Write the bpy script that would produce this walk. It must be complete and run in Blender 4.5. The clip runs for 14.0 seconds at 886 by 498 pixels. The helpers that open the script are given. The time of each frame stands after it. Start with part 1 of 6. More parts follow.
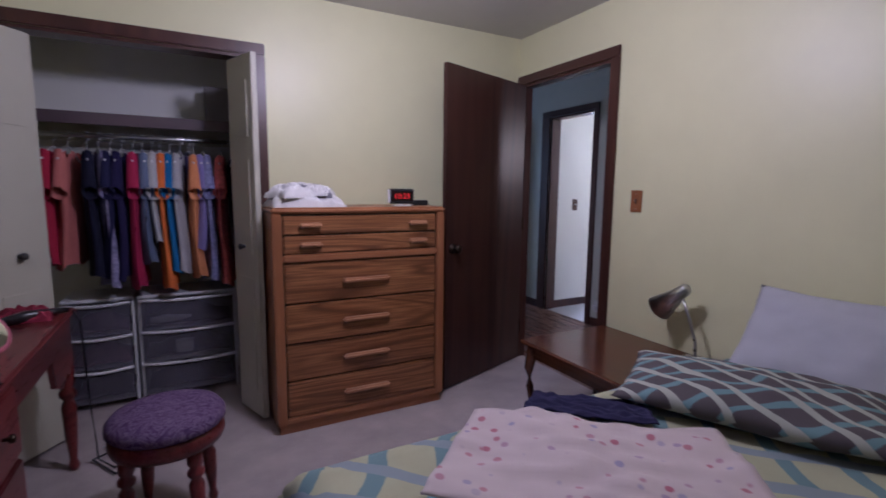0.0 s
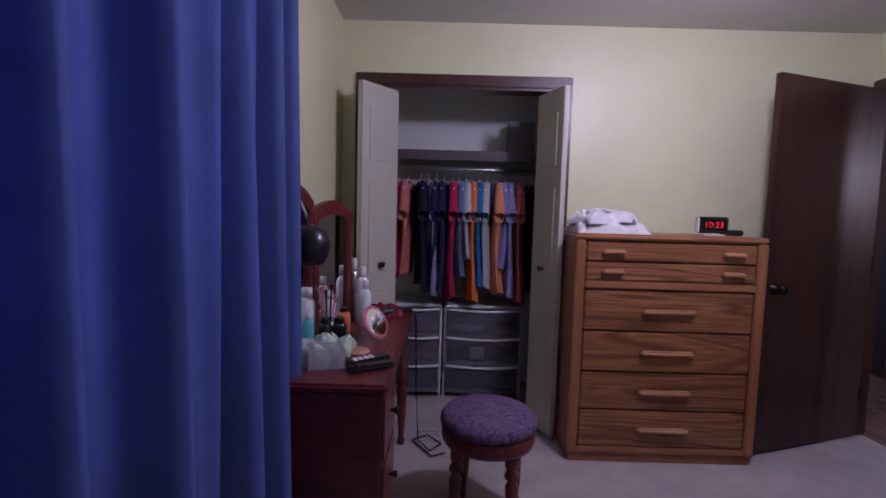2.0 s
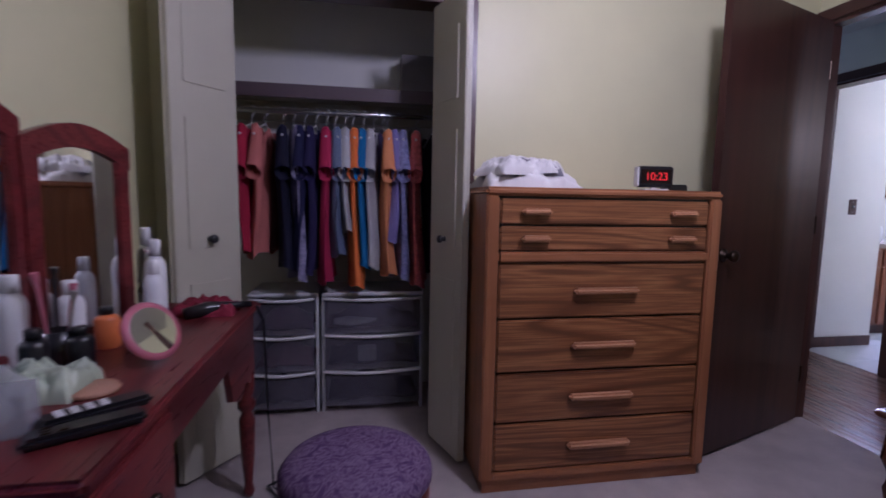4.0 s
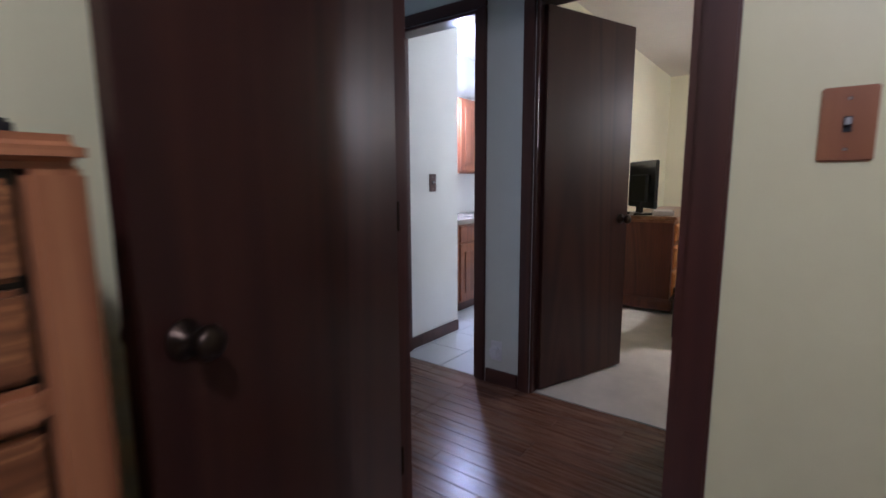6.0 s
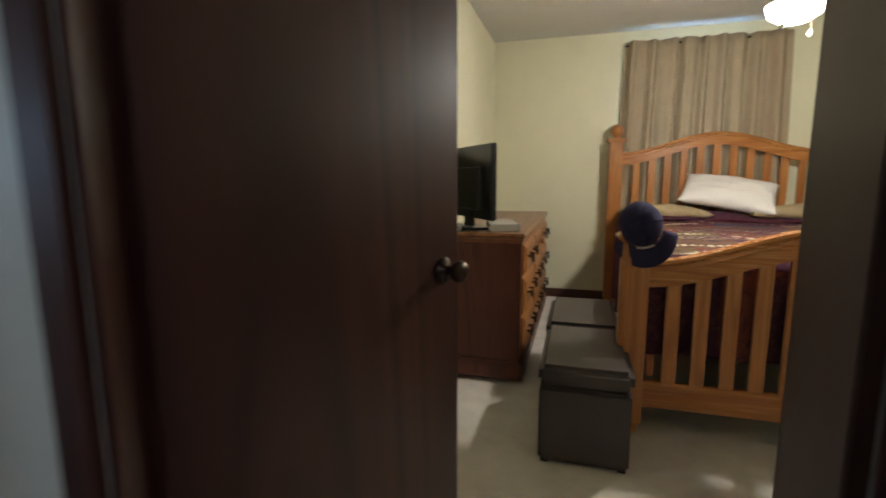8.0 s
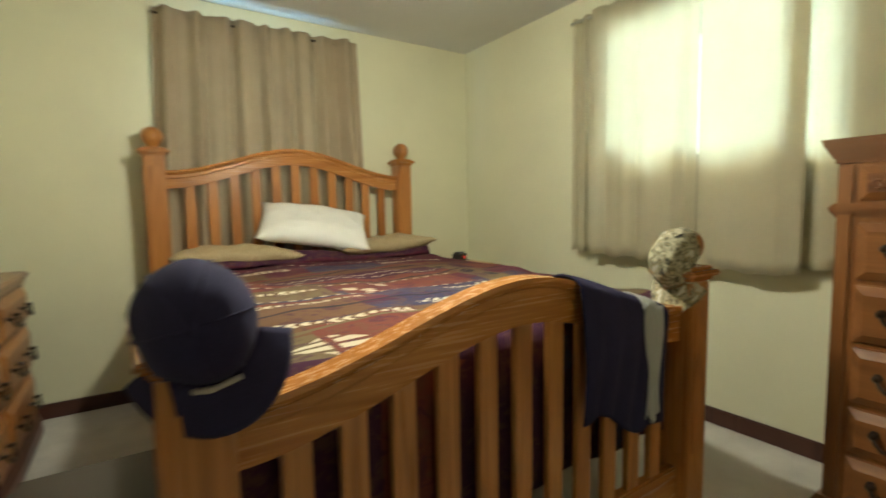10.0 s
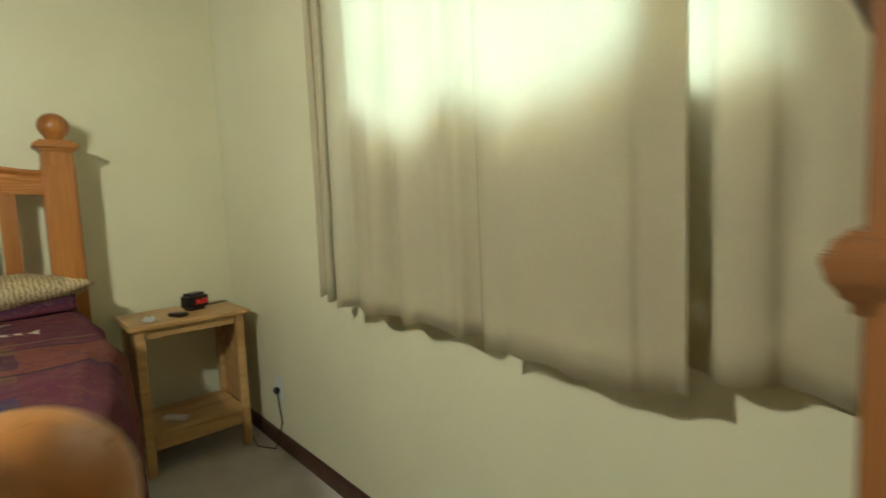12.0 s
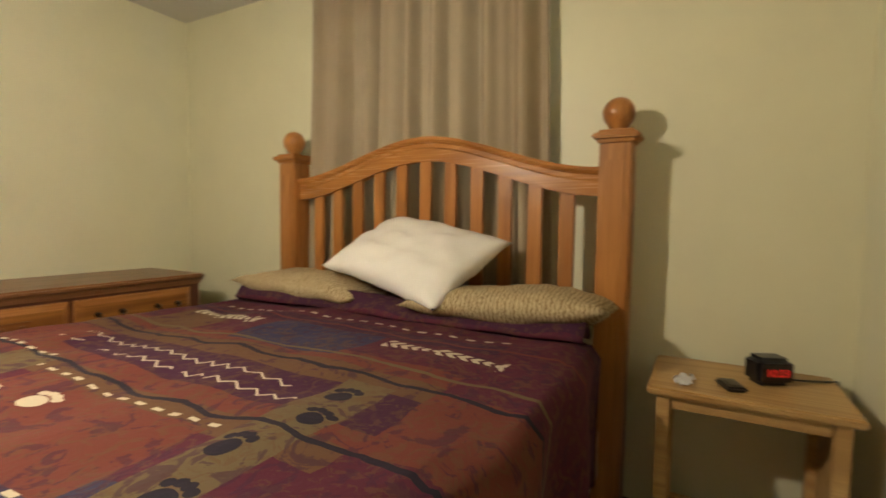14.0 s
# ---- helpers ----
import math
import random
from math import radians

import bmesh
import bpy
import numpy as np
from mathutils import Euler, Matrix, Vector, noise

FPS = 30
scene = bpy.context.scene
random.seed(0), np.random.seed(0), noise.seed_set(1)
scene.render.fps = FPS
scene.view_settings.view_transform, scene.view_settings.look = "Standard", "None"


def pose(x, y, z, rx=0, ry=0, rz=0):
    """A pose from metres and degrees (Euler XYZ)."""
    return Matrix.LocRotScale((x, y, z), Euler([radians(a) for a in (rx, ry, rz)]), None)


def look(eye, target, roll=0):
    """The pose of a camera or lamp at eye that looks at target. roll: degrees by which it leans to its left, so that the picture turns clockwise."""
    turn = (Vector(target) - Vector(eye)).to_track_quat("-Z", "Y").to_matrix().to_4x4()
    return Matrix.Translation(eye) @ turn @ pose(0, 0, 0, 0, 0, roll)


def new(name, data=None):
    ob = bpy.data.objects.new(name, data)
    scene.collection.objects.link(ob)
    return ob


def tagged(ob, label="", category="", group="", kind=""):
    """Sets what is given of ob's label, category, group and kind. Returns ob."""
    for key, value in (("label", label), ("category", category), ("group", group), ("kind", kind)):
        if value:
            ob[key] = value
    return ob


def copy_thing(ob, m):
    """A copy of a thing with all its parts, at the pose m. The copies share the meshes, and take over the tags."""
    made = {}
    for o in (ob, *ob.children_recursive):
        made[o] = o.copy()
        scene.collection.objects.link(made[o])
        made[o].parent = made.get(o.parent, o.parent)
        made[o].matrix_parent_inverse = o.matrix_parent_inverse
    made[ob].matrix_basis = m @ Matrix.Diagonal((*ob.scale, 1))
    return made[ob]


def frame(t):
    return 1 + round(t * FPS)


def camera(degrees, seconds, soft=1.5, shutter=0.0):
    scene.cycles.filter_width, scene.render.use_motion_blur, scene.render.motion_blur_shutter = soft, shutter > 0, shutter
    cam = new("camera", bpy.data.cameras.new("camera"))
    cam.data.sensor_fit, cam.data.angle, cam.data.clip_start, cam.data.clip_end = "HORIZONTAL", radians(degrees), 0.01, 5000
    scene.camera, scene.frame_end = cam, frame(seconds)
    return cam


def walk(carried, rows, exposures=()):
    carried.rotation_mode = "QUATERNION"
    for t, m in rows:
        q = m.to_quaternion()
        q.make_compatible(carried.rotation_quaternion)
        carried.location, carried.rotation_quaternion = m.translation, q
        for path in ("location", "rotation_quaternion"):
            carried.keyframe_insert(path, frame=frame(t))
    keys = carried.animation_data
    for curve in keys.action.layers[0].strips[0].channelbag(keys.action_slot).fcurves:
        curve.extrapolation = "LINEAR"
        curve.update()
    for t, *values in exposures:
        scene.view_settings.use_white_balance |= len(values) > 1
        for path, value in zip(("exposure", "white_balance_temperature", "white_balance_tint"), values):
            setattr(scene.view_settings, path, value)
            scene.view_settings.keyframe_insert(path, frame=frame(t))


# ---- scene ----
cam = camera(86.6, 14.0, 1.6, 0.35)
PATH = [
    (0, (0.411, 0.054, 1.315), (1.351, 1.802, 1.064), 0.6),
    (0.5, (0.336, 0.095, 1.32), (1.03, 1.958, 1.103), 1.0),
    (1, (0.226, 0.109, 1.326), (0.662, 2.051, 1.127), 1.2),
    (1.5, (0.15, 0.12, 1.316), (0.32, 2.105, 1.137), 1.5),
    (2, (0.09, 0.124, 1.299), (0.083, 2.118, 1.145), 1.6),
    (2.2, (0.082, 0.136, 1.294), (0.043, 2.131, 1.147), 1.6),
    (4.3, (0.392, 1.018, 1.153), (0.864, 2.949, 0.933), 0.5),
    (4.5, (0.461, 1.142, 1.151), (1.041, 3.044, 0.934), 0.0),
    (5, (0.738, 1.468, 1.151), (1.834, 3.126, 0.928), -0.7),
    (5.5, (1.128, 1.693, 1.153), (2.645, 2.968, 0.886), 0.2),
    (6, (1.583, 1.956, 1.167), (3.164, 3.147, 0.884), -0.3),
    (6.5, (2.043, 2.192, 1.183), (3.694, 3.277, 0.874), -0.7),
    (7, (2.508, 2.38, 1.176), (4.193, 3.406, 0.848), -1.1),
    (7.2, (2.69, 2.408, 1.165), (4.392, 3.404, 0.842), -1.0),
    (9.3, (4.477, 2.579, 1.15), (6.367, 1.96, 0.941), -0.0),
    (9.5, (4.59, 2.544, 1.148), (6.435, 1.798, 0.956), -0.2),
    (10, (4.759, 2.318, 1.127), (6.427, 1.228, 0.956), -1.0),
    (10.5, (4.907, 1.988, 1.127), (6.248, 0.516, 0.938), -1.9),
    (11, (5.024, 1.584, 1.128), (6.294, 0.049, 0.949), -1.9),
    (11.5, (5.157, 1.183, 1.132), (6.402, -0.373, 0.963), -2.0),
    (12, (5.294, 0.783, 1.142), (6.763, -0.564, 0.972), -2.4),
    (12.5, (5.545, 0.495, 1.133), (7.41, -0.225, 1.089), -1.9),
    (13, (5.799, 0.366, 1.119), (7.798, 0.291, 1.138), -1.0),
    (13.5, (6.0, 0.39, 1.121), (7.964, 0.772, 1.102), 0.3),
    (14, (6.143, 0.332, 1.176), (7.895, 1.292, 1.052), 0.8),
]
walk(cam, [(t, look(e, g, r)) for t, e, g, r in PATH],
     ((0, 0.0, 4980, 39), (1, 0.0, 4930, 44), (2.2, 0.0, 4890, 47), (4.5, 0.0, 4920, 39), (5.4, 0.0, 4970, 31), (7.2, 0.0, 5200, 26), (9.3, 0.1, 5650, 2), (11, 0.12, 5400, 1), (12.3, 0.08, 5400, 0), (13.1, 0.03, 6000, 8), (14, -0.05, 6300, 15)))

# ---- world and light ----
world = bpy.data.worlds.new("world")
scene.world = world
world.use_nodes = True
wn = world.node_tree
sky = wn.nodes.new("ShaderNodeTexSky")
sky.sky_type, sky.sun_disc = "NISHITA", False
sky.sun_elevation, sky.sun_rotation = radians(38), radians(160)
wn.links.new(sky.outputs[0], wn.nodes["Background"].inputs[0])
wn.nodes["Background"].inputs[1].default_value = 0.12


def lamp(name, kind, m, energy, color, size=0.1, size_y=None):
    d = bpy.data.lights.new(name, kind)
    d.energy, d.color = energy, color
    if kind == "AREA":
        d.size = size
        if size_y:
            d.shape, d.size_y = "RECTANGLE", size_y
    elif kind == "SUN":
        d.angle = radians(size)
    else:
        d.shadow_soft_size = size
    ob = new(name, d)
    ob.matrix_world = m
    return ob


lamp("sun", "SUN", look((6, -8, 7), (6, 0, 1)), 2.5, (1.0, 0.95, 0.88), 0.5)
lamp("bedroom_bulb", "POINT", pose(1.15, 1.60, 2.20), 39, (1.0, 0.92, 0.80), 0.08)
# added fill lamp behind the blue curtain, tints the small bedroom's shadows blue
lamp("blue_curtain_fill", "AREA", look((-0.66, 0.85, 1.5), (1.0, 0.85, 1.5)), 10, (0.75, 0.8, 1.0), 0.95, 1.0)
lamp("fan_bulb", "POINT", pose(6.12, 1.57, 1.845), 86, (1.0, 0.88, 0.64), 0.05)
lamp("bath_bulb", "POINT", pose(5.05, 4.38, 1.80), 55, (0.86, 0.92, 1.0), 0.06)
lamp("kitchen_daylight", "AREA", look((2.985, 9.47, 1.55), (3.5, 4.5, 1.1)), 52, (0.66, 0.88, 1.0), 0.44, 0.85)
day = lamp("window_daylight", "AREA", look((6.02, -0.165, 1.57), (6.02, 1.0, 1.57)), 44, (0.55, 0.72, 1.0), 1.08, 1.10)
day.data.spread = radians(70)
lamp("headboard_window_daylight", "AREA", look((8.16, 1.59, 1.72), (7.0, 1.59, 1.72)), 48, (0.40, 0.68, 1.0), 0.88, 0.9)


# ---- materials ----
def lin(c):
    return (*c, 1.0) if len(c) == 3 else c


def base_mat(name, rough=0.6, metal=0.0, spec=0.5):
    m = bpy.data.materials.new(name)
    m.use_nodes = True
    n = m.node_tree
    b = n.nodes["Principled BSDF"]
    b.inputs["Roughness"].default_value = rough
    b.inputs["Metallic"].default_value = metal
    b.inputs["Specular IOR Level"].default_value = spec
    return m, n, b


def coords(n, scale=(1, 1, 1), rot=(0, 0, 0)):
    t = n.nodes.new("ShaderNodeTexCoord")
    mp = n.nodes.new("ShaderNodeMapping")
    mp.inputs["Scale"].default_value = scale
    mp.inputs["Rotation"].default_value = rot
    n.links.new(t.outputs["Object"], mp.inputs["Vector"])
    return mp.outputs["Vector"]


def noise_node(n, vec, scale, detail=4, rough=0.6, dist=0.0):
    k = n.nodes.new("ShaderNodeTexNoise")
    k.inputs["Scale"].default_value = scale
    k.inputs["Detail"].default_value = detail
    k.inputs["Roughness"].default_value = rough
    k.inputs["Distortion"].default_value = dist
    n.links.new(vec, k.inputs["Vector"])
    return k.outputs["Fac"]


def ramp(n, fac, stops):
    r = n.nodes.new("ShaderNodeValToRGB")
    e = r.color_ramp.elements
    while len(e) < len(stops):
        e.new(0.5)
    for el, (p, c) in zip(e, stops):
        el.position, el.color = p, lin(c)
    n.links.new(fac, r.inputs["Fac"])
    return r.outputs["Color"]


def mixc(n, fac, a, b, mode="MIX"):
    x = n.nodes.new("ShaderNodeMix")
    x.data_type, x.blend_type = "RGBA", mode
    if isinstance(fac, float):
        x.inputs["Factor"].default_value = fac
    else:
        n.links.new(fac, x.inputs["Factor"])
    for s, v in ((6, a), (7, b)):
        if isinstance(v, tuple):
            x.inputs[s].default_value = lin(v)
        else:
            n.links.new(v, x.inputs[s])
    return x.outputs[2]


def bump(n, b, fac, strength=0.2, dist=0.002):
    k = n.nodes.new("ShaderNodeBump")
    k.inputs["Strength"].default_value = strength
    k.inputs["Distance"].default_value = dist
    n.links.new(fac, k.inputs["Height"])
    n.links.new(k.outputs["Normal"], b.inputs["Normal"])


def plain(name, c, rough=0.6, metal=0.0, var=0.12, fine=120, coarse=3.0, bmp=0.1, dist=0.001, spec=0.5):
    """A surface of one colour with fine grain and broad, faint staining."""
    m, n, b = base_mat(name, rough, metal, spec)
    v = coords(n)
    big = noise_node(n, v, coarse, 5)
    small = noise_node(n, v, fine, 3)
    lo = tuple(x * (1 - var) for x in c)
    hi = tuple(min(1, x * (1 + var * 0.6)) for x in c)
    col = ramp(n, big, [(0.3, lo), (0.7, hi)])
    col = mixc(n, 0.25, col, ramp(n, small, [(0.3, tuple(x * (1 - var) for x in c)), (0.7, hi)]))
    n.links.new(col, b.inputs["Base Color"])
    rr = n.nodes.new("ShaderNodeMapRange")
    rr.inputs["To Min"].default_value = max(0.02, rough - 0.06)
    rr.inputs["To Max"].default_value = min(1, rough + 0.06)
    n.links.new(big, rr.inputs["Value"])
    n.links.new(rr.outputs[0], b.inputs["Roughness"])
    bump(n, b, small, bmp, dist)
    return m


def wood(name, dark, mid, light, axis="x", rough=0.38, ring=9.0, stretch=0.12, spec=0.5, piece=True, grain=0.55, lines=14.0, tonal=0.35):
    """Wood with long grain along one axis, cathedral figure and pores."""
    m, n, b = base_mat(name, rough, 0, spec)
    s = [1.0, 1.0, 1.0]
    s["xyz".index(axis)] = stretch
    t = n.nodes.new("ShaderNodeTexCoord")
    vec = t.outputs["Object"]
    if piece:
        info = n.nodes.new("ShaderNodeObjectInfo")
        add = n.nodes.new("ShaderNodeVectorMath")
        add.operation = "MULTIPLY_ADD"
        n.links.new(info.outputs["Random"], add.inputs[0])
        add.inputs[1].default_value = (3.7, 2.9, 4.3)
        n.links.new(vec, add.inputs[2])
        vec = add.outputs[0]
    mp = n.nodes.new("ShaderNodeMapping")
    mp.inputs["Scale"].default_value = s
    n.links.new(vec, mp.inputs["Vector"])
    v = mp.outputs["Vector"]
    fig = noise_node(n, v, ring * 0.45, 2, 0.4, 0.6)
    mul = n.nodes.new("ShaderNodeMath")
    mul.operation = "MULTIPLY"
    mul.inputs[1].default_value = lines
    n.links.new(fig, mul.inputs[0])
    fr = n.nodes.new("ShaderNodeMath")
    fr.operation = "PINGPONG"
    fr.inputs[1].default_value = 1.0
    n.links.new(mul.outputs[0], fr.inputs[0])
    rings = ramp(n, fr.outputs[0], [(0.0, mid), (0.45, light), (0.72, mid), (0.92, dark)])
    mp2 = n.nodes.new("ShaderNodeMapping")
    mp2.inputs["Scale"].default_value = [x * (0.3 if i == "xyz".index(axis) else 1) for i, x in enumerate(s)]
    n.links.new(vec, mp2.inputs["Vector"])
    pore = noise_node(n, mp2.outputs["Vector"], 130, 3, 0.6)
    col = mixc(n, ramp(n, pore, [(0.42, (grain,) * 3), (0.58, (0,) * 3)]), rings, dark)
    tone = noise_node(n, v, 2.2, 3)
    col = mixc(n, tonal, col, ramp(n, tone, [(0.3, dark), (0.7, light)]))
    n.links.new(col, b.inputs["Base Color"])
    rr = n.nodes.new("ShaderNodeMapRange")
    rr.inputs["To Min"].default_value = rough - 0.15 * grain
    rr.inputs["To Max"].default_value = rough + 0.15 * grain
    n.links.new(pore, rr.inputs["Value"])
    n.links.new(rr.outputs[0], b.inputs["Roughness"])
    bump(n, b, pore, 0.22 * grain, 0.0006)
    return m


def cloth(name, c, var=0.15, weave=350, rough=0.9, thin=0.0, seethrough=0.0):
    """Woven cloth; thin lets light through, seethrough leaves gaps between the threads."""
    m, n, b = base_mat(name, rough, 0, 0.2)
    v = coords(n)
    w1 = noise_node(n, v, weave, 2)
    w2 = noise_node(n, v, 6, 5)
    col = mixc(n, 0.4, ramp(n, w2, [(0.3, tuple(x * (1 - var) for x in c)), (0.7, tuple(min(1, x * (1 + var)) for x in c))]),
               ramp(n, w1, [(0.3, tuple(x * (1 - 2 * var) for x in c)), (0.7, tuple(min(1, x * (1 + var)) for x in c))]))
    n.links.new(col, b.inputs["Base Color"])
    bump(n, b, w1, 0.25, 0.0008)
    out = n.nodes["Material Output"]
    last = b.outputs[0]
    if thin:
        tr = n.nodes.new("ShaderNodeBsdfTranslucent")
        n.links.new(col, tr.inputs[0])
        mx = n.nodes.new("ShaderNodeMixShader")
        mx.inputs[0].default_value = thin
        n.links.new(last, mx.inputs[1])
        n.links.new(tr.outputs[0], mx.inputs[2])
        last = mx.outputs[0]
    if seethrough:
        tp = n.nodes.new("ShaderNodeBsdfTransparent")
        n.links.new(col, tp.inputs[0])
        mx = n.nodes.new("ShaderNodeMixShader")
        mx.inputs[0].default_value = seethrough
        n.links.new(last, mx.inputs[1])
        n.links.new(tp.outputs[0], mx.inputs[2])
        last = mx.outputs[0]
    n.links.new(last, out.inputs["Surface"])
    return m


def glass(name, c=(1, 1, 1), rough=0.02):
    m, n, b = base_mat(name, rough)
    b.inputs["Base Color"].default_value = lin(c)
    b.inputs["Transmission Weight"].default_value = 1.0
    b.inputs["IOR"].default_value = 1.45
    return m


def clear_plastic(name, c, clear=0.6, rough=0.25):
    m, n, b = base_mat(name, rough)
    b.inputs["Base Color"].default_value = lin(c)
    tp = n.nodes.new("ShaderNodeBsdfTransparent")
    mx = n.nodes.new("ShaderNodeMixShader")
    mx.inputs[0].default_value = clear
    n.links.new(b.outputs[0], mx.inputs[1])
    n.links.new(tp.outputs[0], mx.inputs[2])
    n.links.new(mx.outputs[0], n.nodes["Material Output"].inputs["Surface"])
    return m


def glow(name, c, strength):
    m, n, b = base_mat(name, 0.5)
    b.inputs["Base Color"].default_value = lin(c)
    b.inputs["Emission Color"].default_value = lin(c)
    b.inputs["Emission Strength"].default_value = strength
    return m


M_WALL1 = plain("cream_wall_paint", (0.69, 0.67, 0.41), 0.42, var=0.05, fine=260, bmp=0.12, dist=0.001)
M_WALLH = plain("pale_green_wall_paint", (0.62, 0.65, 0.60), 0.4, var=0.04, fine=260, bmp=0.12, dist=0.001)
M_WALLB = plain("off_white_wall_paint", (0.74, 0.73, 0.70), 0.5, var=0.04, fine=260, bmp=0.1)
M_WALL2 = plain("warm_cream_wall_paint", (0.72, 0.69, 0.49), 0.45, var=0.05, fine=260, bmp=0.12, dist=0.001)
M_CEIL = plain("matt_ceiling_paint", (0.62, 0.60, 0.54), 0.85, var=0.05, fine=180, bmp=0.3, dist=0.002)
M_CARPET = plain("beige_carpet", (0.46, 0.40, 0.39), 0.95, var=0.22, fine=420, coarse=4, bmp=0.8, dist=0.004, spec=0.1)
M_CARPET2 = plain("cream_carpet", (0.62, 0.58, 0.52), 0.95, var=0.2, fine=420, coarse=4, bmp=0.8, dist=0.004, spec=0.1)
M_DARKWOOD = wood("dark_stained_door_wood", (0.028, 0.0095, 0.008), (0.046, 0.0165, 0.0115), (0.062, 0.023, 0.015), "z", 0.36, 5, 0.05, spec=0.36, grain=0.14)
M_TRIM = wood("dark_stained_trim_wood", (0.042, 0.014, 0.011), (0.062, 0.021, 0.015), (0.082, 0.030, 0.019), "z", 0.35, 6, 0.06, grain=0.15)
M_TRIMX = wood("dark_stained_rail_wood", (0.042, 0.014, 0.011), (0.062, 0.021, 0.015), (0.082, 0.030, 0.019), "y", 0.35, 6, 0.06, grain=0.15)
M_OAK = wood("oak_drawer_wood", (0.115, 0.040, 0.014), (0.27, 0.105, 0.036), (0.38, 0.165, 0.060), "x", 0.36, 10, 0.085, lines=20.0, tonal=0.15, grain=0.7)
M_OAKFRAME = wood("oak_frame_wood", (0.22, 0.080, 0.030), (0.32, 0.125, 0.048), (0.38, 0.16, 0.065), "z", 0.34, 8, 0.1)
M_PINE = wood("honey_pine_wood", (0.27, 0.100, 0.022), (0.42, 0.165, 0.036), (0.50, 0.22, 0.055), "z", 0.30, 7, 0.1)
M_PINEY = wood("honey_pine_rail_wood", (0.27, 0.100, 0.022), (0.42, 0.165, 0.036), (0.50, 0.22, 0.055), "y", 0.26, 7, 0.1)
M_CHEST = wood("brown_maple_wood", (0.155, 0.058, 0.017), (0.225, 0.089, 0.026), (0.28, 0.116, 0.036), "x", 0.30, 6, 0.12, grain=0.3)
M_CHERRY = wood("red_cherry_wood", (0.060, 0.008, 0.010), (0.13, 0.018, 0.020), (0.19, 0.030, 0.028), "y", 0.30, 6, 0.12)
M_TABLEWOOD = wood("dark_cherry_table_wood", (0.05, 0.016, 0.010), (0.10, 0.034, 0.018), (0.15, 0.055, 0.026), "y", 0.16, 7, 0.1)
M_PLANK = wood("hall_plank_wood", (0.085, 0.035, 0.020), (0.16, 0.072, 0.040), (0.22, 0.105, 0.060), "y", 0.28, 8, 0.08)
M_LIGHTWOOD = wood("pale_birch_wood", (0.36, 0.20, 0.065), (0.52, 0.32, 0.12), (0.60, 0.40, 0.17), "y", 0.4, 7, 0.1)
M_WHITE = plain("white_door_paint", (0.49, 0.47, 0.38), 0.45, var=0.05, fine=200, bmp=0.05)
M_BLACK = plain("black_metal", (0.012, 0.012, 0.014), 0.35, 0.0, var=0.2, fine=90, bmp=0.02)
M_BLACKPL = plain("black_plastic", (0.010, 0.010, 0.013), 0.3, var=0.2, fine=300, bmp=0.05)
M_BRONZE = plain("dark_bronze_metal", (0.05, 0.035, 0.025), 0.35, 0.9, var=0.25, fine=90, bmp=0.05)
M_STEEL = plain("brushed_steel", (0.55, 0.55, 0.56), 0.28, 1.0, var=0.1, fine=200, bmp=0.03)
M_TILE = plain("pale_bath_tile", (0.62, 0.64, 0.66), 0.3, var=0.06, fine=60, bmp=0.03)
M_GROUT = plain("tile_grout", (0.42, 0.43, 0.44), 0.9, var=0.1)
M_CURTAIN = cloth("blue_curtain_cloth", (0.100, 0.128, 0.37), 0.16, 420, 0.62, thin=0.25)
M_DRAPE = cloth("taupe_drape_cloth", (0.44, 0.35, 0.23), 0.08, 420, 0.85, thin=0.16)
M_SHEER = cloth("cream_window_cloth", (0.66, 0.60, 0.42), 0.06, 420, 0.85, thin=0.45, seethrough=0.05)
M_WHITECLOTH = cloth("white_pillow_cloth", (0.74, 0.71, 0.66), 0.05, 380)
M_GREYCLOTH = cloth("grey_pillow_cloth", (0.42, 0.42, 0.46), 0.06, 380)
M_NAVY = cloth("navy_cotton_cloth", (0.026, 0.023, 0.062), 0.25, 420)
M_LEATHER = plain("dark_brown_leather", (0.046, 0.036, 0.031), 0.42, var=0.3, fine=160, bmp=0.4, dist=0.001)
M_GLASS = glass("window_glass")
M_MIRROR, _n, _b = base_mat("mirror_glass", 0.03, 1.0)
_b.inputs["Base Color"].default_value = (0.85, 0.86, 0.87, 1)
M_BULB = glow("lit_frosted_glass", (1.0, 0.86, 0.6), 22)
M_BULBB = glow("lit_vanity_glass", (0.9, 0.95, 1.0), 25)
M_RED = glow("red_clock_digits", (1.0, 0.03, 0.02), 0.3)


# ---- mesh helpers ----
def thing(name, label, category, m=Matrix(), group="", kind=""):
    ob = new(name)
    ob.empty_display_size = 0.1
    ob.matrix_basis = m
    return tagged(ob, label, category, group, kind)


def link_mesh(name, bm, material, smooth=False):
    me = bpy.data.meshes.new(name)
    bmesh.ops.recalc_face_normals(bm, faces=bm.faces)
    bm.to_mesh(me)
    bm.free()
    for p in me.polygons:
        p.use_smooth = smooth
    for x in material if isinstance(material, (list, tuple)) else (material,):
        me.materials.append(x)
    return new(name, me)


def part(name, bm, material, parent, label="", smooth=False):
    ob = link_mesh(name, bm, material, smooth)
    ob.parent = parent
    if label:
        ob["label"] = label
    return ob


def solid(name, bm, material, label, category, m=Matrix(), kind="", group="", smooth=False):
    ob = link_mesh(name, bm, material, smooth)
    ob.matrix_basis = m
    return tagged(ob, label, category, group, kind)


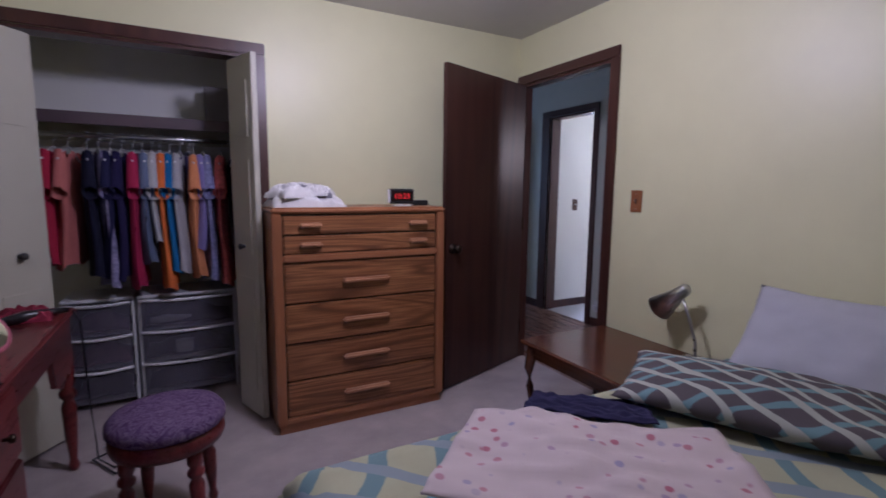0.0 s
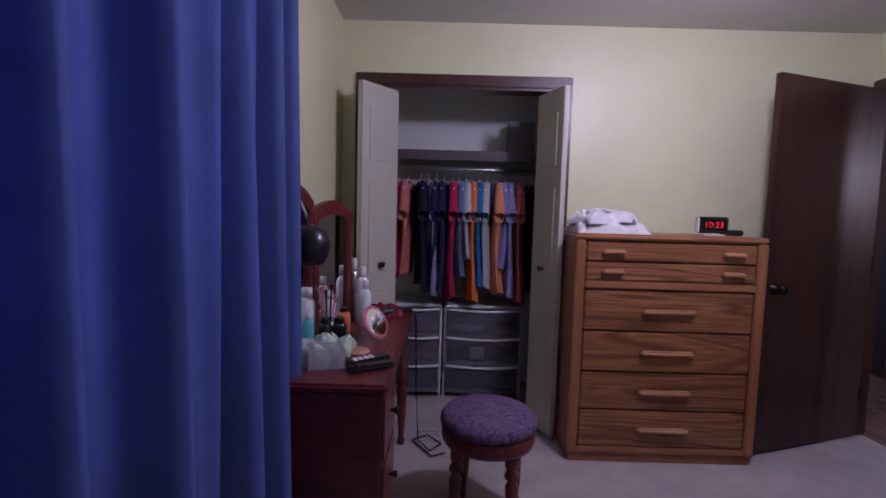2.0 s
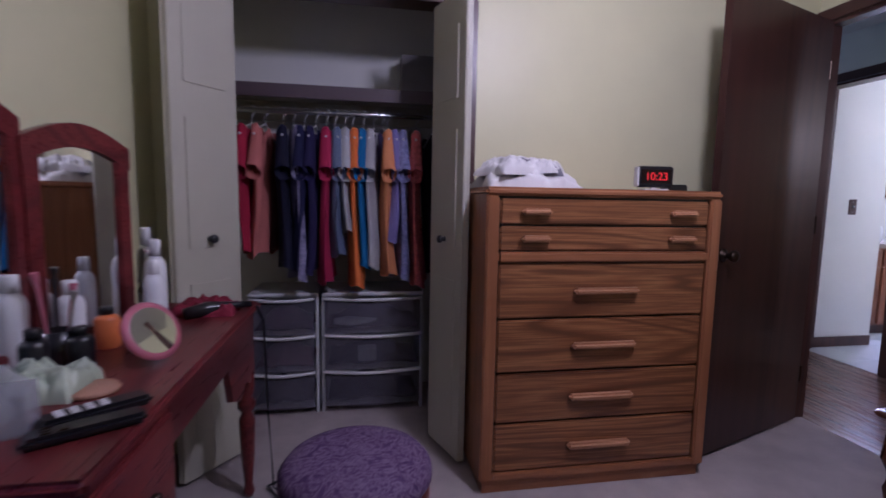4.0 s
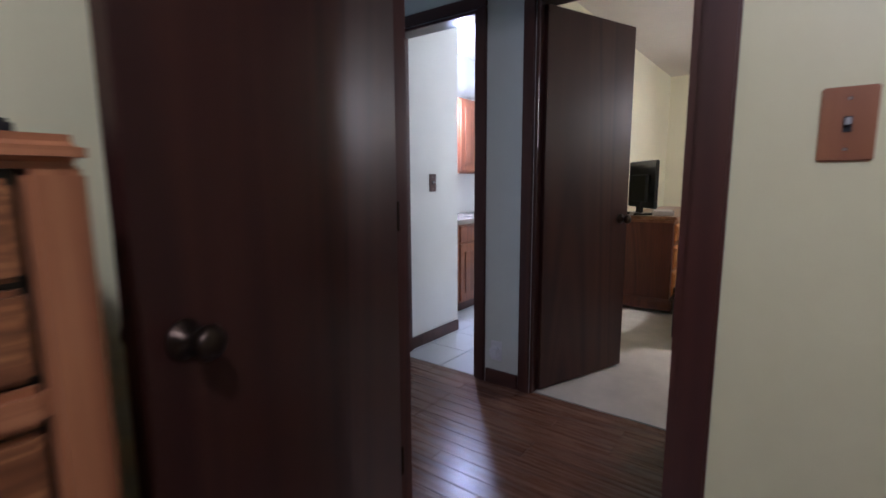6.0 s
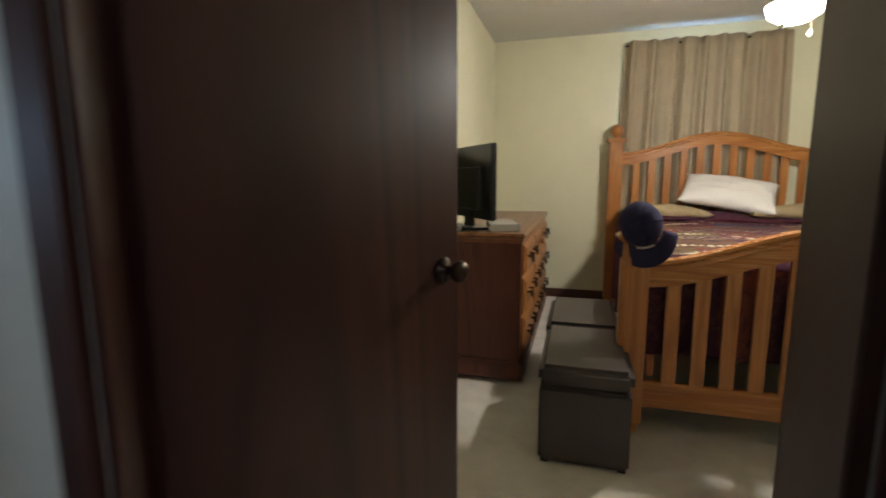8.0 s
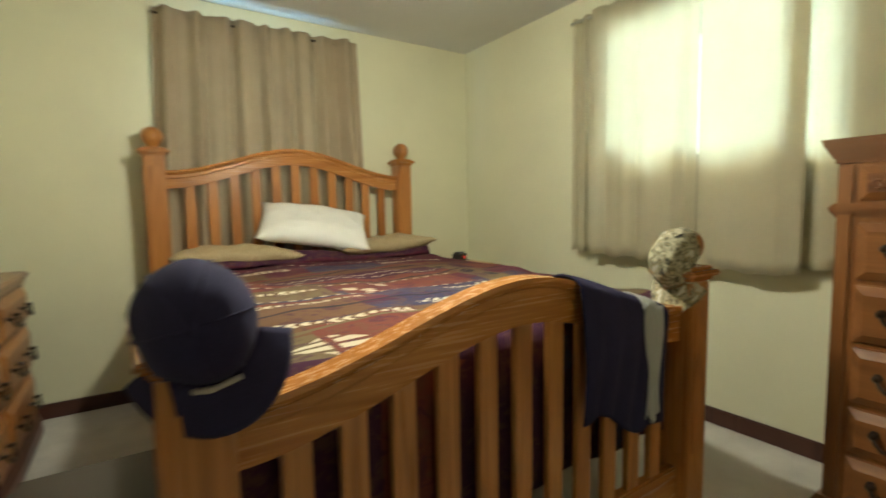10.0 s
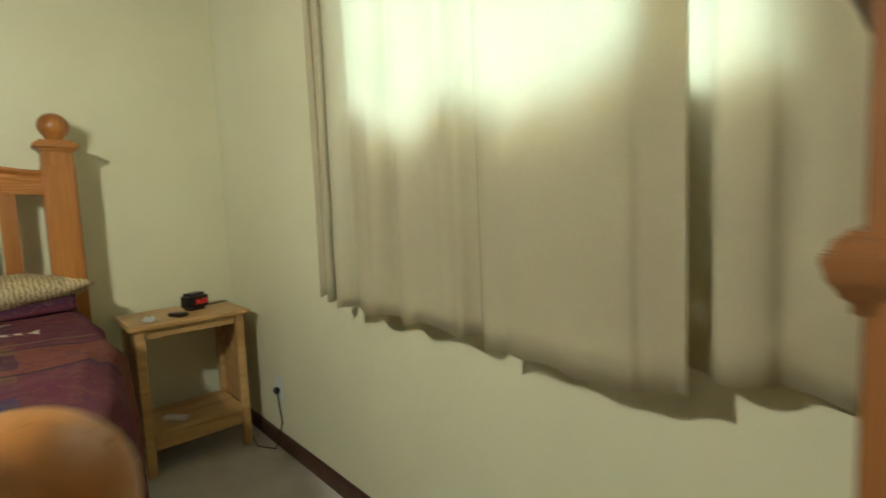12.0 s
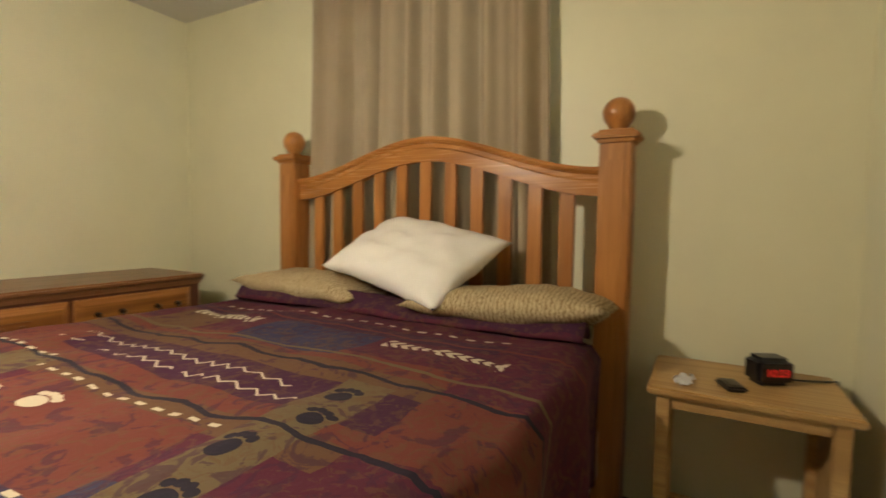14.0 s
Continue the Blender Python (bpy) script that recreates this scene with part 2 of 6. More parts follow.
def box(x0, y0, z0, x1, y1, z1, bev=0.0, bm=None, seg=2):
    bm = bm or bmesh.new()
    v = bmesh.ops.create_cube(bm, size=1.0)["verts"]
    for q in v:
        q.co = Vector(((x0 + x1) / 2 + q.co.x * (x1 - x0), (y0 + y1) / 2 + q.co.y * (y1 - y0), (z0 + z1) / 2 + q.co.z * (z1 - z0)))
    if bev:
        e = list({k for q in v for k in q.link_edges})
        bmesh.ops.bevel(bm, geom=e, offset=min(bev, 0.45 * min(abs(x1 - x0), abs(y1 - y0), abs(z1 - z0))), segments=seg, affect="EDGES")
    return bm


def lathe(profile, bm=None, n=20, m=Matrix()):
    """A turned shape from (radius, height) pairs about the z axis."""
    bm = bm or bmesh.new()
    rings = [[bm.verts.new(m @ Vector((r * math.cos(a), r * math.sin(a), z))) for a in [2 * math.pi * i / n for i in range(n)]] for r, z in profile]
    for a, b in zip(rings, rings[1:]):
        for i in range(n):
            bm.faces.new((a[i], a[(i + 1) % n], b[(i + 1) % n], b[i]))
    bm.faces.new(rings[0][::-1])
    bm.faces.new(rings[-1])
    return bm


def tube(points, r, bm=None, n=8, taper=None):
    """A round bar along a line of points."""
    bm = bm or bmesh.new()
    pts = [Vector(p) for p in points]
    rings = []
    for i, p in enumerate(pts):
        d = (pts[min(i + 1, len(pts) - 1)] - pts[max(i - 1, 0)]).normalized()
        side = d.cross(Vector((0, 0, 1)))
        side = side.normalized() if side.length > 0.05 else Vector((1, 0, 0))
        up = side.cross(d).normalized()
        rad = taper[i] if taper else r
        rings.append([bm.verts.new(p + rad * (math.cos(a) * side + math.sin(a) * up)) for a in [2 * math.pi * k / n for k in range(n)]])
    for a, b in zip(rings, rings[1:]):
        for i in range(n):
            bm.faces.new((a[i], a[(i + 1) % n], b[(i + 1) % n], b[i]))
    bm.faces.new(rings[0][::-1])
    bm.faces.new(rings[-1])
    return bm


def sheet(fn, nu, nv, thick=0.0, bm=None):
    """A surface from fn(u, v), u and v from 0 to 1; thick gives it a second face behind."""
    bm = bm or bmesh.new()
    g = [[bm.verts.new(fn(i / nu, j / nv)) for j in range(nv + 1)] for i in range(nu + 1)]
    f = [bm.faces.new((g[i][j], g[i + 1][j], g[i + 1][j + 1], g[i][j + 1])) for i in range(nu) for j in range(nv)]
    if thick:
        bm.normal_update()
        k = [[bm.verts.new(v.co - v.normal * thick) for v in row] for row in g]
        for i in range(nu):
            for j in range(nv):
                bm.faces.new((k[i][j], k[i][j + 1], k[i + 1][j + 1], k[i + 1][j]))
        rim = [(i, 0) for i in range(nu + 1)] + [(nu, j) for j in range(1, nv + 1)] + [(i, nv) for i in range(nu - 1, -1, -1)] + [(0, j) for j in range(nv - 1, 0, -1)]
        for (a, b), (c, d) in zip(rim, rim[1:] + rim[:1]):
            bm.faces.new((g[a][b], g[c][d], k[c][d], k[a][b]))
    return bm


def prism(outline, a0, a1, axis="y", bm=None, bev=0.0):
    """A flat outline of (p, q) pairs pushed from a0 to a1 along an axis."""
    bm = bm or bmesh.new()
    put = {"y": lambda p, q, a: (p, a, q), "x": lambda p, q, a: (a, p, q), "z": lambda p, q, a: (p, q, a)}[axis]
    lo = [bm.verts.new(put(p, q, a0)) for p, q in outline]
    hi = [bm.verts.new(put(p, q, a1)) for p, q in outline]
    k = len(outline)
    fs = [bm.faces.new(lo[::-1]), bm.faces.new(hi)] + [bm.faces.new((lo[i], lo[(i + 1) % k], hi[(i + 1) % k], hi[i])) for i in range(k)]
    if bev:
        es = list({e for f in fs[:2] for e in f.edges})
        bmesh.ops.bevel(bm, geom=es, offset=bev, segments=2, affect="EDGES")
    return bm


def wall(name, axis, p0, p1, a0, a1, z1, openings, material, label):
    """A wall between p0 and p1 across, a0 to a1 along, with openings (a, b, bottom, top) through it."""
    bm = bmesh.new()

    def piece(a, b, lo, hi):
        if b - a > 1e-4 and hi - lo > 1e-4:
            if axis == "x":
                box(p0, a, lo, p1, b, hi, bm=bm)
            else:
                box(a, p0, lo, b, p1, hi, bm=bm)
    at = a0
    for a, b, lo, hi in sorted(openings):
        piece(at, a, 0, z1)
        piece(a, b, 0, lo)
        piece(a, b, hi, z1)
        at = b
    piece(at, a1, 0, z1)
    return solid(name, bm, material, label, "wall", kind="structure")


CEIL = 2.43

# ---- structure: small bedroom ----
N1, E1, W1, S1 = 3.02, 2.65, -0.55, -1.30
# the west opening is unseen, added to let the curtain's fill lamp through
wall("wall_west", "x", W1 - 0.12, W1, S1 - 0.12, 3.84, CEIL, [(0.35, 1.35, 0.95, 2.05)], M_WALL1, "cream painted plaster wall behind the blue curtain")
wall("wall_south", "y", S1 - 0.12, S1, W1, E1, CEIL, [], M_WALL1, "cream painted plaster wall behind the bed")
wall("wall_north", "y", N1, N1 + 0.12, W1, E1, CEIL, [(-0.405, 0.765, 0, 2.06)], M_WALL1, "cream painted wall with a closet opening")
wall("wall_east", "x", E1, E1 + 0.035, S1 - 0.12, 3.84, CEIL, [(2.13, 2.97, 0, 2.09)], M_WALL1, "cream painted wall with the doorway to the hall")
wall("wall_closet_back", "y", 3.72, 3.84, W1, E1, CEIL, [], M_WALLB, "off-white closet back wall")
wall("wall_closet_side", "x", 1.06, 1.14, N1 + 0.12, 3.72, CEIL, [], M_WALLB, "off-white closet side wall")
solid("floor", box(W1, S1, -0.1, E1 + 0.06, 3.72, 0), M_CARPET, "beige cut-pile carpet with faint wear", "carpet", kind="structure")

# ---- structure: hall, bath, kitchen end ----
HE = 3.85
N2, E2, W2, S2 = 3.33, 8.09, HE + 0.12, -0.12
wall("wall_hall_west", "x", E1 + 0.035, E1 + 0.07, 0.9, 9.5, CEIL, [(2.13, 2.97, 0, 2.09)], M_WALLH, "pale green hall wall with a doorway")
wall("wall_hall_south", "y", 0.9, 1.02, E1 + 0.07, HE, CEIL, [], M_WALLH, "pale green hall end wall")
wall("wall_hall_east", "x", HE, HE + 0.06, 0.9, 5.85, CEIL, [(2.27, 3.07, 0, 2.07), (3.42, 4.04, 0, 2.085), (4.43, 4.94, 0, 2.05)], M_WALLH,
     "pale green hall wall with three doorways")
wall("wall_bath_north", "y", 4.05, 4.17, W2, 4.55, CEIL, [], M_WALLB, "off-white bathroom wall with a switch")
wall("wall_bath_return", "x", 4.43, 4.55, 4.17, 4.8, CEIL, [], M_WALLB, "off-white bathroom wall corner")
wall("wall_bath_back", "y", 4.8, 4.92, W2, 7.0, CEIL, [], M_WALLB, "off-white bathroom wall behind the vanity")
wall("wall_bath_east", "x", 6.9, 7.02, 3.40, 4.8, CEIL, [], M_WALLB, "off-white bathroom end wall")
wall("wall_linen", "y", 5.73, 5.85, W2, 6.0, CEIL, [], M_WALLH, "pale green hall corner wall")
wall("wall_kitchen_end", "y", 9.5, 9.62, E1, 7.0, CEIL, [(2.75, 3.22, 1.1, 2.0)], M_WALLH, "pale kitchen wall with a window")
wall("wall_kitchen_east", "x", 6.0, 6.12, 5.73, 9.5, CEIL, [], M_WALLH, "pale kitchen side wall")
bath_floor = solid("floor_bath", box(HE + 0.02, 3.40, -0.1, 6.9, 4.8, -0.006), M_GROUT, "pale square bathroom floor tiles", "tile floor", kind="structure")
hall_floor = solid("floor_hall", box(E1 + 0.06, 0.9, -0.1, HE + 0.02, 9.5, -0.008), M_BLACK, "brown wooden plank hall floor", "wood floor", kind="structure")
solid("floor_kitchen", box(HE + 0.02, 5.85, -0.1, 6.0, 9.5, -0.002), M_PLANK, "brown wooden kitchen floor", "wood floor", kind="structure")

# ---- structure: large bedroom ----
wall("wall_bedroom_west", "x", HE + 0.06, W2, S2 - 0.14, 5.85, CEIL, [(2.27, 3.07, 0, 2.07), (3.42, 4.04, 0, 2.085), (4.43, 4.94, 0, 2.05)], M_WALL2,
     "warm cream wall with the bedroom doorway")
wall("wall_bedroom_north", "y", N2, N2 + 0.07, W2, 8.23, CEIL, [], M_WALL2, "warm cream wall behind the long dresser")
wall("wall_bedroom_east", "x", E2, E2 + 0.14, S2 - 0.14, N2, CEIL, [(1.12, 2.06, 1.0, 2.22)], M_WALL2, "warm cream wall with a draped window")
wall("wall_bedroom_south", "y", S2 - 0.14, S2, W2, E2, CEIL, [(5.42, 6.60, 0.98, 2.16)], M_WALL2, "warm cream wall with a curtained window")
solid("floor_bedroom", box(HE + 0.03, S2, -0.1, E2, N2, 0), M_CARPET2, "cream cut-pile bedroom carpet", "carpet", kind="structure")
solid("ceiling", box(W1 - 0.12, S1 - 0.12, CEIL, 8.3, 9.62, CEIL + 0.12), M_CEIL, "off-white matt painted ceiling", "ceiling", kind="structure")
solid("ground", box(-60, -60, -0.5, 70, 60, -0.45), plain("lawn_green", (0.06, 0.09, 0.03), 0.95, var=0.4, fine=40, coarse=0.7),
      "green lawn outside the house", "lawn", kind="structure")


def casing(name, axis, p, side, a0, a1, top, w=0.065, d=0.018, label="dark-stained wooden door casing", w1=0.065):
    """Trim round three sides of an opening, standing d off the wall face at p towards side."""
    root = thing(name, label, "door casing", kind="structure")
    lo, hi = min(p, p + side * d), max(p, p + side * d)
    for nm, b in (("jamb_trim", (a0 - w, 0, a0, top)), ("jamb_trim", (a1, 0, a1 + w1, top)), ("head_trim", (a0 - w, top, a1 + w1, top + w))):
        s, zb, e, zt = b
        if axis == "x":
            part(nm, box(lo, s, zb, hi, e, zt, 0.005), M_TRIM if nm[0] == "j" else M_TRIMX, root)
        else:
            part(nm, box(s, lo, zb, e, hi, zt, 0.005), M_TRIM if nm[0] == "j" else M_TRIM, root)
    return root


def jamb(name, axis, p0, p1, a0, a1, top, t=0.018):
    """The lining inside an opening, with its stop strips."""
    root = thing(name, "dark-stained wooden door lining", "door frame", kind="structure")
    for nm, (s, zb, e, zt) in (("side_lining", (a0, 0, a0 + t, top)), ("side_lining", (a1 - t, 0, a1, top)), ("head_lining", (a0 + t, top - t, a1 - t, top))):
        if axis == "x":
            part(nm, box(p0, s, zb, p1, e, zt, 0.002), M_TRIM, root)
        else:
            part(nm, box(s, p0, zb, e, p1, zt, 0.002), M_TRIM, root)
    return root


casing("casing_bedroom_door", "x", E1, -1, 2.13, 2.97, 2.09)
casing("casing_bedroom_door_hall", "x", E1 + 0.07, 1, 2.13, 2.97, 2.09)
jamb("jamb_bedroom_door", "x", E1 - 0.001, E1 + 0.071, 2.13, 2.97, 2.09)
casing("casing_bath_door", "x", HE, -1, 3.42, 4.04, 2.085, w1=0.13)
jamb("jamb_bath_door", "x", HE - 0.001, W2 + 0.001, 3.42, 4.04, 2.085)
casing("casing_linen_door", "x", HE, -1, 4.43, 4.94, 2.05)
casing("casing_large_bedroom", "x", HE, -1, 2.27, 3.07, 2.07)
casing("casing_large_bedroom_inside", "x", W2, 1, 2.27, 3.07, 2.07)
jamb("jamb_large_bedroom", "x", HE - 0.001, W2 + 0.001, 2.27, 3.07, 2.07)
casing("casing_closet", "y", N1, -1, -0.405, 0.765, 2.06)
jamb("jamb_closet", "y", N1 - 0.001, N1 + 0.121, -0.405, 0.765, 2.06)


def baseboard(name, x0, y0, x1, y1):
    solid(name, box(x0, y0, 0, x1, y1, 0.085, 0.004), M_TRIMX if abs(y1 - y0) > abs(x1 - x0) else M_TRIM, "dark-stained wooden baseboard", "baseboard", kind="structure")


baseboard("baseboard_closet_wall", 0.835, N1 - 0.014, E1 - 0.02, N1 - 0.001)
baseboard("baseboard_east", E1 - 0.014, S1, E1 - 0.001, 2.06)
baseboard("baseboard_west", W1 + 0.001, S1, W1 + 0.014, N1)
baseboard("baseboard_bath", W2, 4.036, 4.55, 4.049)
baseboard("baseboard_hall", HE - 0.014, 3.14, HE - 0.001, 3.35)
baseboard("baseboard_hall_end", HE - 0.014, 5.01, HE - 0.001, 5.85)
baseboard("baseboard_hall_strip", HE - 0.014, 4.175, HE - 0.001, 4.36)
baseboard("baseboard_bedroom_south", W2, S2 + 0.001, E2, S2 + 0.014)
baseboard("baseboard_bedroom_east", E2 - 0.014, S2 + 0.015, E2 - 0.001, N2)
baseboard("baseboard_bedroom_north", W2, N2 - 0.014, E2 - 0.015, N2 - 0.001)


def door_leaf(name, label, m, w, h=2.03, t=0.035, knob_side=-1, hinge_count=3):
    """A flush door hung at its own origin, reaching along +x."""
    root = thing(name, label, "door", m, kind="structure")
    part("leaf", box(0, -t / 2, 0.012, w, t / 2, h, 0.003), M_DARKWOOD, root)
    for s in (-1, 1):
        mm = Matrix.Translation((w - 0.065, s * t / 2, 0.94)) @ Matrix.Rotation(-s * math.pi / 2, 4, "X")
        k = part("knob", lathe([(0.030, 0), (0.031, 0.006), (0.012, 0.012), (0.011, 0.032), (0.024, 0.040), (0.027, 0.052), (0.022, 0.062), (0.008, 0.066)], m=mm),
                 M_BRONZE, root, "dark bronze door knob", True)
    for z in (0.22, 1.02, 1.80)[:hinge_count]:
        part("hinge", lathe([(0.006, 0), (0.006, 0.09)], n=8, m=Matrix.Translation((-0.004, t / 2, z))), M_BRONZE, root)
    return root


a = math.degrees(math.atan2(2.645 - 2.925, 1.80 - 2.615))
door_leaf("door_1", "dark brown flush wooden door standing open against the wall", pose(2.63, 2.938, 0, 0, 0, a), 0.86, 2.08)
a = math.degrees(math.atan2(2.800 - 3.045, 4.552 - 3.90))
door_leaf("door_2", "dark brown flush wooden door standing open into the bedroom", pose(3.90, 3.045, 0, 0, 0, a), 0.700, 2.045)
door_leaf("door_3", "closed dark brown narrow closet door in the hall", pose(HE + 0.03, 4.432, 0, 0, 0, 90), 0.506)


# ---- large furniture ----
def drawer_chest():
    """Oak chest with two slim drawers over four deep ones."""
    w, d, h = 0.985, 0.44, 1.215
    root = thing("chest_of_drawers", "tall honey oak chest of drawers with six drawers and wooden pulls", "dresser", pose(0.765, 2.53, 0))
    part("side_panel", box(0, 0.012, 0.05, 0.022, d, h - 0.03, 0.003), M_OAKFRAME, root)
    part("side_panel", box(w - 0.022, 0.012, 0.05, w, d, h - 0.03, 0.003), M_OAKFRAME, root)
    part("back_panel", box(0.022, d - 0.012, 0.05, w - 0.022, d, h - 0.03), M_OAKFRAME, root)
    part("top_board", box(-0.004, -0.006, h - 0.034, w + 0.004, d + 0.003, h, 0.012, seg=3), M_OAKTOP, root)
    for x in (0.0, w - 0.05):
        part("front_stile", box(x, -0.004, 0.055, x + 0.05, 0.02, h - 0.034, 0.006), M_OAKFRAME, root)
    part("plinth", box(0.012, 0.014, 0, w - 0.012, d - 0.01, 0.055, 0.003), M_OAKTOP, root)
    part("front_rail", box(0.05, -0.002, 0.055, w - 0.05, 0.018, 0.088, 0.005), M_OAKTOP, root)
    part("front_rail", box(0.05, -0.004, 0.930, w - 0.05, 0.018, 0.972, 0.008), M_OAKTOP, root)
    part("carcass", box(0.05, 0.022, 0.088, w - 0.05, 0.03, h - 0.034), M_BLACK, root)
    rows = [(0.975, 1.068), (1.075, 1.172), (0.092, 0.285), (0.292, 0.490), (0.497, 0.705), (0.712, 0.925)]
    for i, (z0, z1) in enumerate(rows):
        dr = part("drawer", box(0.056, 0.004, z0, w - 0.056, 0.022, z1, 0.006), M_OAK, root)
        zc = (z0 + z1) / 2
        for x, l in ([(0.135, 0.115), (w - 0.235, 0.115)] if i < 2 else [(w / 2 - 0.135, 0.27)]):
            part("pull", box(x, -0.030, zc - 0.013, x + l, 0.005, zc + 0.013, 0.009, seg=3), M_PULL, dr, "rounded oak pull")
    return root


M_PULL = wood("pale_oak_pull_wood", (0.30, 0.13, 0.06), (0.44, 0.20, 0.10), (0.52, 0.26, 0.13), "x", 0.3, 8, 0.1)
M_OAKTOP = wood("oak_rail_wood", (0.22, 0.080, 0.030), (0.33, 0.130, 0.050), (0.40, 0.17, 0.070), "x", 0.34, 8, 0.1)
drawer_chest()


def arch(t, ends, mid):
    """The wave of the bed rails: flat at the ends, rising to the middle."""
    s = min(1, max(0, 1 - abs(2 * t - 1)))
    s = s * s * (3 - 2 * s)
    return ends + (mid - ends) * s


def bed_rail(y0, y1, ends, mid, height, x0, x1, n=48):
    bm = bmesh.new()
    prev = None
    prof = [(x0 - 0.010, 0), (x1 + 0.010, 0), (x1 + 0.014, -0.012), (x1 + 0.008, -0.022), (x1, -0.028), (x1 + 0.003, -0.045), (x1, -0.052), (x1, -height), (x0, -height), (x0, -0.052), (x0 - 0.003, -0.045), (x0, -0.028), (x0 - 0.008, -0.022), (x0 - 0.014, -0.012)]
    for i in range(n + 1):
        t = i / n
        y, z = y0 + (y1 - y0) * t, arch(t, ends, mid)
        ring = [bm.verts.new((p, y, z + q)) for p, q in prof]
        if prev:
            for k in range(len(prof)):
                bm.faces.new((prev[k], prev[(k + 1) % len(prof)], ring[(k + 1) % len(prof)], ring[k]))
        else:
            bm.faces.new(ring)
        prev = ring
    bm.faces.new(prev[::-1])
    return bm


def bed_post(root, x, y, top, ball=True, s=0.055):
    p = part("post", box(x - s, y - s, 0.06, x + s, y + s, top, 0.006), M_PINE, root)
    for fy in (-1, 1):
        part("post_panel", box(x - s * 0.62, y + fy * s - 0.004, 0.30, x + s * 0.62, y + fy * s + 0.004, top - 0.06, 0.003), M_PINE, p)
    for fx in (-1, 1):
        part("post_panel", box(x + fx * s - 0.004, y - s * 0.62, 0.30, x + fx * s + 0.004, y + s * 0.62, top - 0.06, 0.003), M_PINE, p)
    part("post_foot", lathe([(0.035, 0), (0.05, 0.015), (0.052, 0.035), (0.04, 0.06)], m=Matrix.Translation((x, y, 0)) ), M_PINE, p, "", True)
    cap = box(x - s - 0.008, y - s - 0.008, top, x + s + 0.008, y + s + 0.008, top + 0.014, 0.004)
    box(x - s - 0.024, y - s - 0.024, top + 0.014, x + s + 0.024, y + s + 0.024, top + 0.034, 0.006, bm=cap)
    box(x - s - 0.006, y - s - 0.006, top + 0.034, x + s + 0.006, y + s + 0.006, top + 0.046, 0.004, bm=cap)
    part("post_cap", cap, M_PINEY, p)
    if ball:
        b = top + 0.044
        prof = [(0.034, b), (0.030, b + 0.012), (0.036, b + 0.016)]
        prof += [(0.056 * math.sin(q), b + 0.066 - 0.056 * math.cos(q)) for q in [0.75 + i * (math.pi - 0.76) / 12 for i in range(13)]]
        part("ball_finial", lathe(prof, n=24, m=Matrix.Translation((x, y, 0))), M_PINE, p, "turned round pine finial", True)


BY0, BY1, HX, FX = 0.606, 2.207, 7.94, 5.62
FY0, FY1 = 0.794, 2.255


def pine_bed():
    root = thing("pine_bed", "honey pine slatted bed with ball finials", "bed", Matrix())
    for y in (BY0, BY1):
        bed_post(root, HX, y, 1.455)
    for y in (FY0, FY1):
        bed_post(root, FX, y, 0.880)
    part("headboard_rail", bed_rail(BY0 + 0.05, BY1 - 0.05, 1.375, 1.535, 0.105, HX - 0.022, HX + 0.022), M_PINEY, root)
    n = 11
    for i in range(n):
        t = (i + 1) / (n + 1)
        y = BY0 + 0.05 + t * (BY1 - BY0 - 0.1)
        part("headboard_slat", box(HX - 0.010, y - 0.029, 0.42, HX + 0.010, y + 0.029, arch(t, 1.375, 1.535) - 0.09, 0.003), M_PINE, root)
    part("headboard_lower_rail", box(HX - 0.02, BY0 + 0.05, 0.32, HX + 0.02, BY1 - 0.05, 0.44, 0.006), M_PINEY, root)
    f0, f1 = FY0 + 0.05, FY1 - 0.05
    part("footboard_rail", bed_rail(f0, f1, 0.800, 0.955, 0.115, FX - 0.022, FX + 0.022), M_PINEY, root)
    for i in range(n):
        t = (i + 1) / (n + 1)
        y = f0 + t * (f1 - f0)
        part("footboard_slat", box(FX - 0.010, y - 0.029, 0.24, FX + 0.010, y + 0.029, arch(t, 0.800, 0.955) - 0.1, 0.003), M_PINE, root)
    part("footboard_lower_rail", box(FX - 0.02, f0, 0.13, FX + 0.02, f1, 0.25, 0.006), M_PINEY, root)
    for y in (BY0 + 0.02, BY1 - 0.06):
        part("side_rail", box(FX + 0.05, y, 0.25, HX - 0.05, y + 0.03, 0.42, 0.005), M_PINE, root)
    return root


pine_bed()


# ---- small bedroom: closet ----
def bifold(name, label, pivot, apex, track, side):
    """Two panelled leaves: one from the pivot out to the fold, one from the fold back to the track."""
    root = thing(name, label, "folding door")
    h, t = 1.99, 0.028
    for k, (p, q) in enumerate(((pivot, apex), (apex, track))):
        w = math.hypot(q[0] - p[0], q[1] - p[1])
        leaf = part("leaf", box(0.002, -t / 2, 0.0, w - 0.002, t / 2, h, 0.003), M_WHITE, root)
        leaf.matrix_basis = pose(p[0], p[1], 0.02, 0, 0, math.degrees(math.atan2(q[1] - p[1], q[0] - p[0])))
        for z0, z1 in ((0.14, 0.80), (0.93, 1.44), (1.56, 1.86)):
            for s in (-1, 1):
                part("raised_panel", box(0.055, s * t / 2 - 0.005, z0, w - 0.055, s * t / 2 + 0.005, z1, 0.0045), M_WHITE, leaf)
        if k == 1:
            mm = Matrix.Translation((w * 0.5, -side * t / 2, 0.97)) @ Matrix.Rotation(side * math.pi / 2, 4, "X")
            part("knob", lathe([(0.017, 0), (0.010, 0.008), (0.009, 0.018), (0.018, 0.026), (0.016, 0.036), (0.004, 0.04)], m=mm, n=14), M_BLACK, leaf, "small black knob", True)
    return root


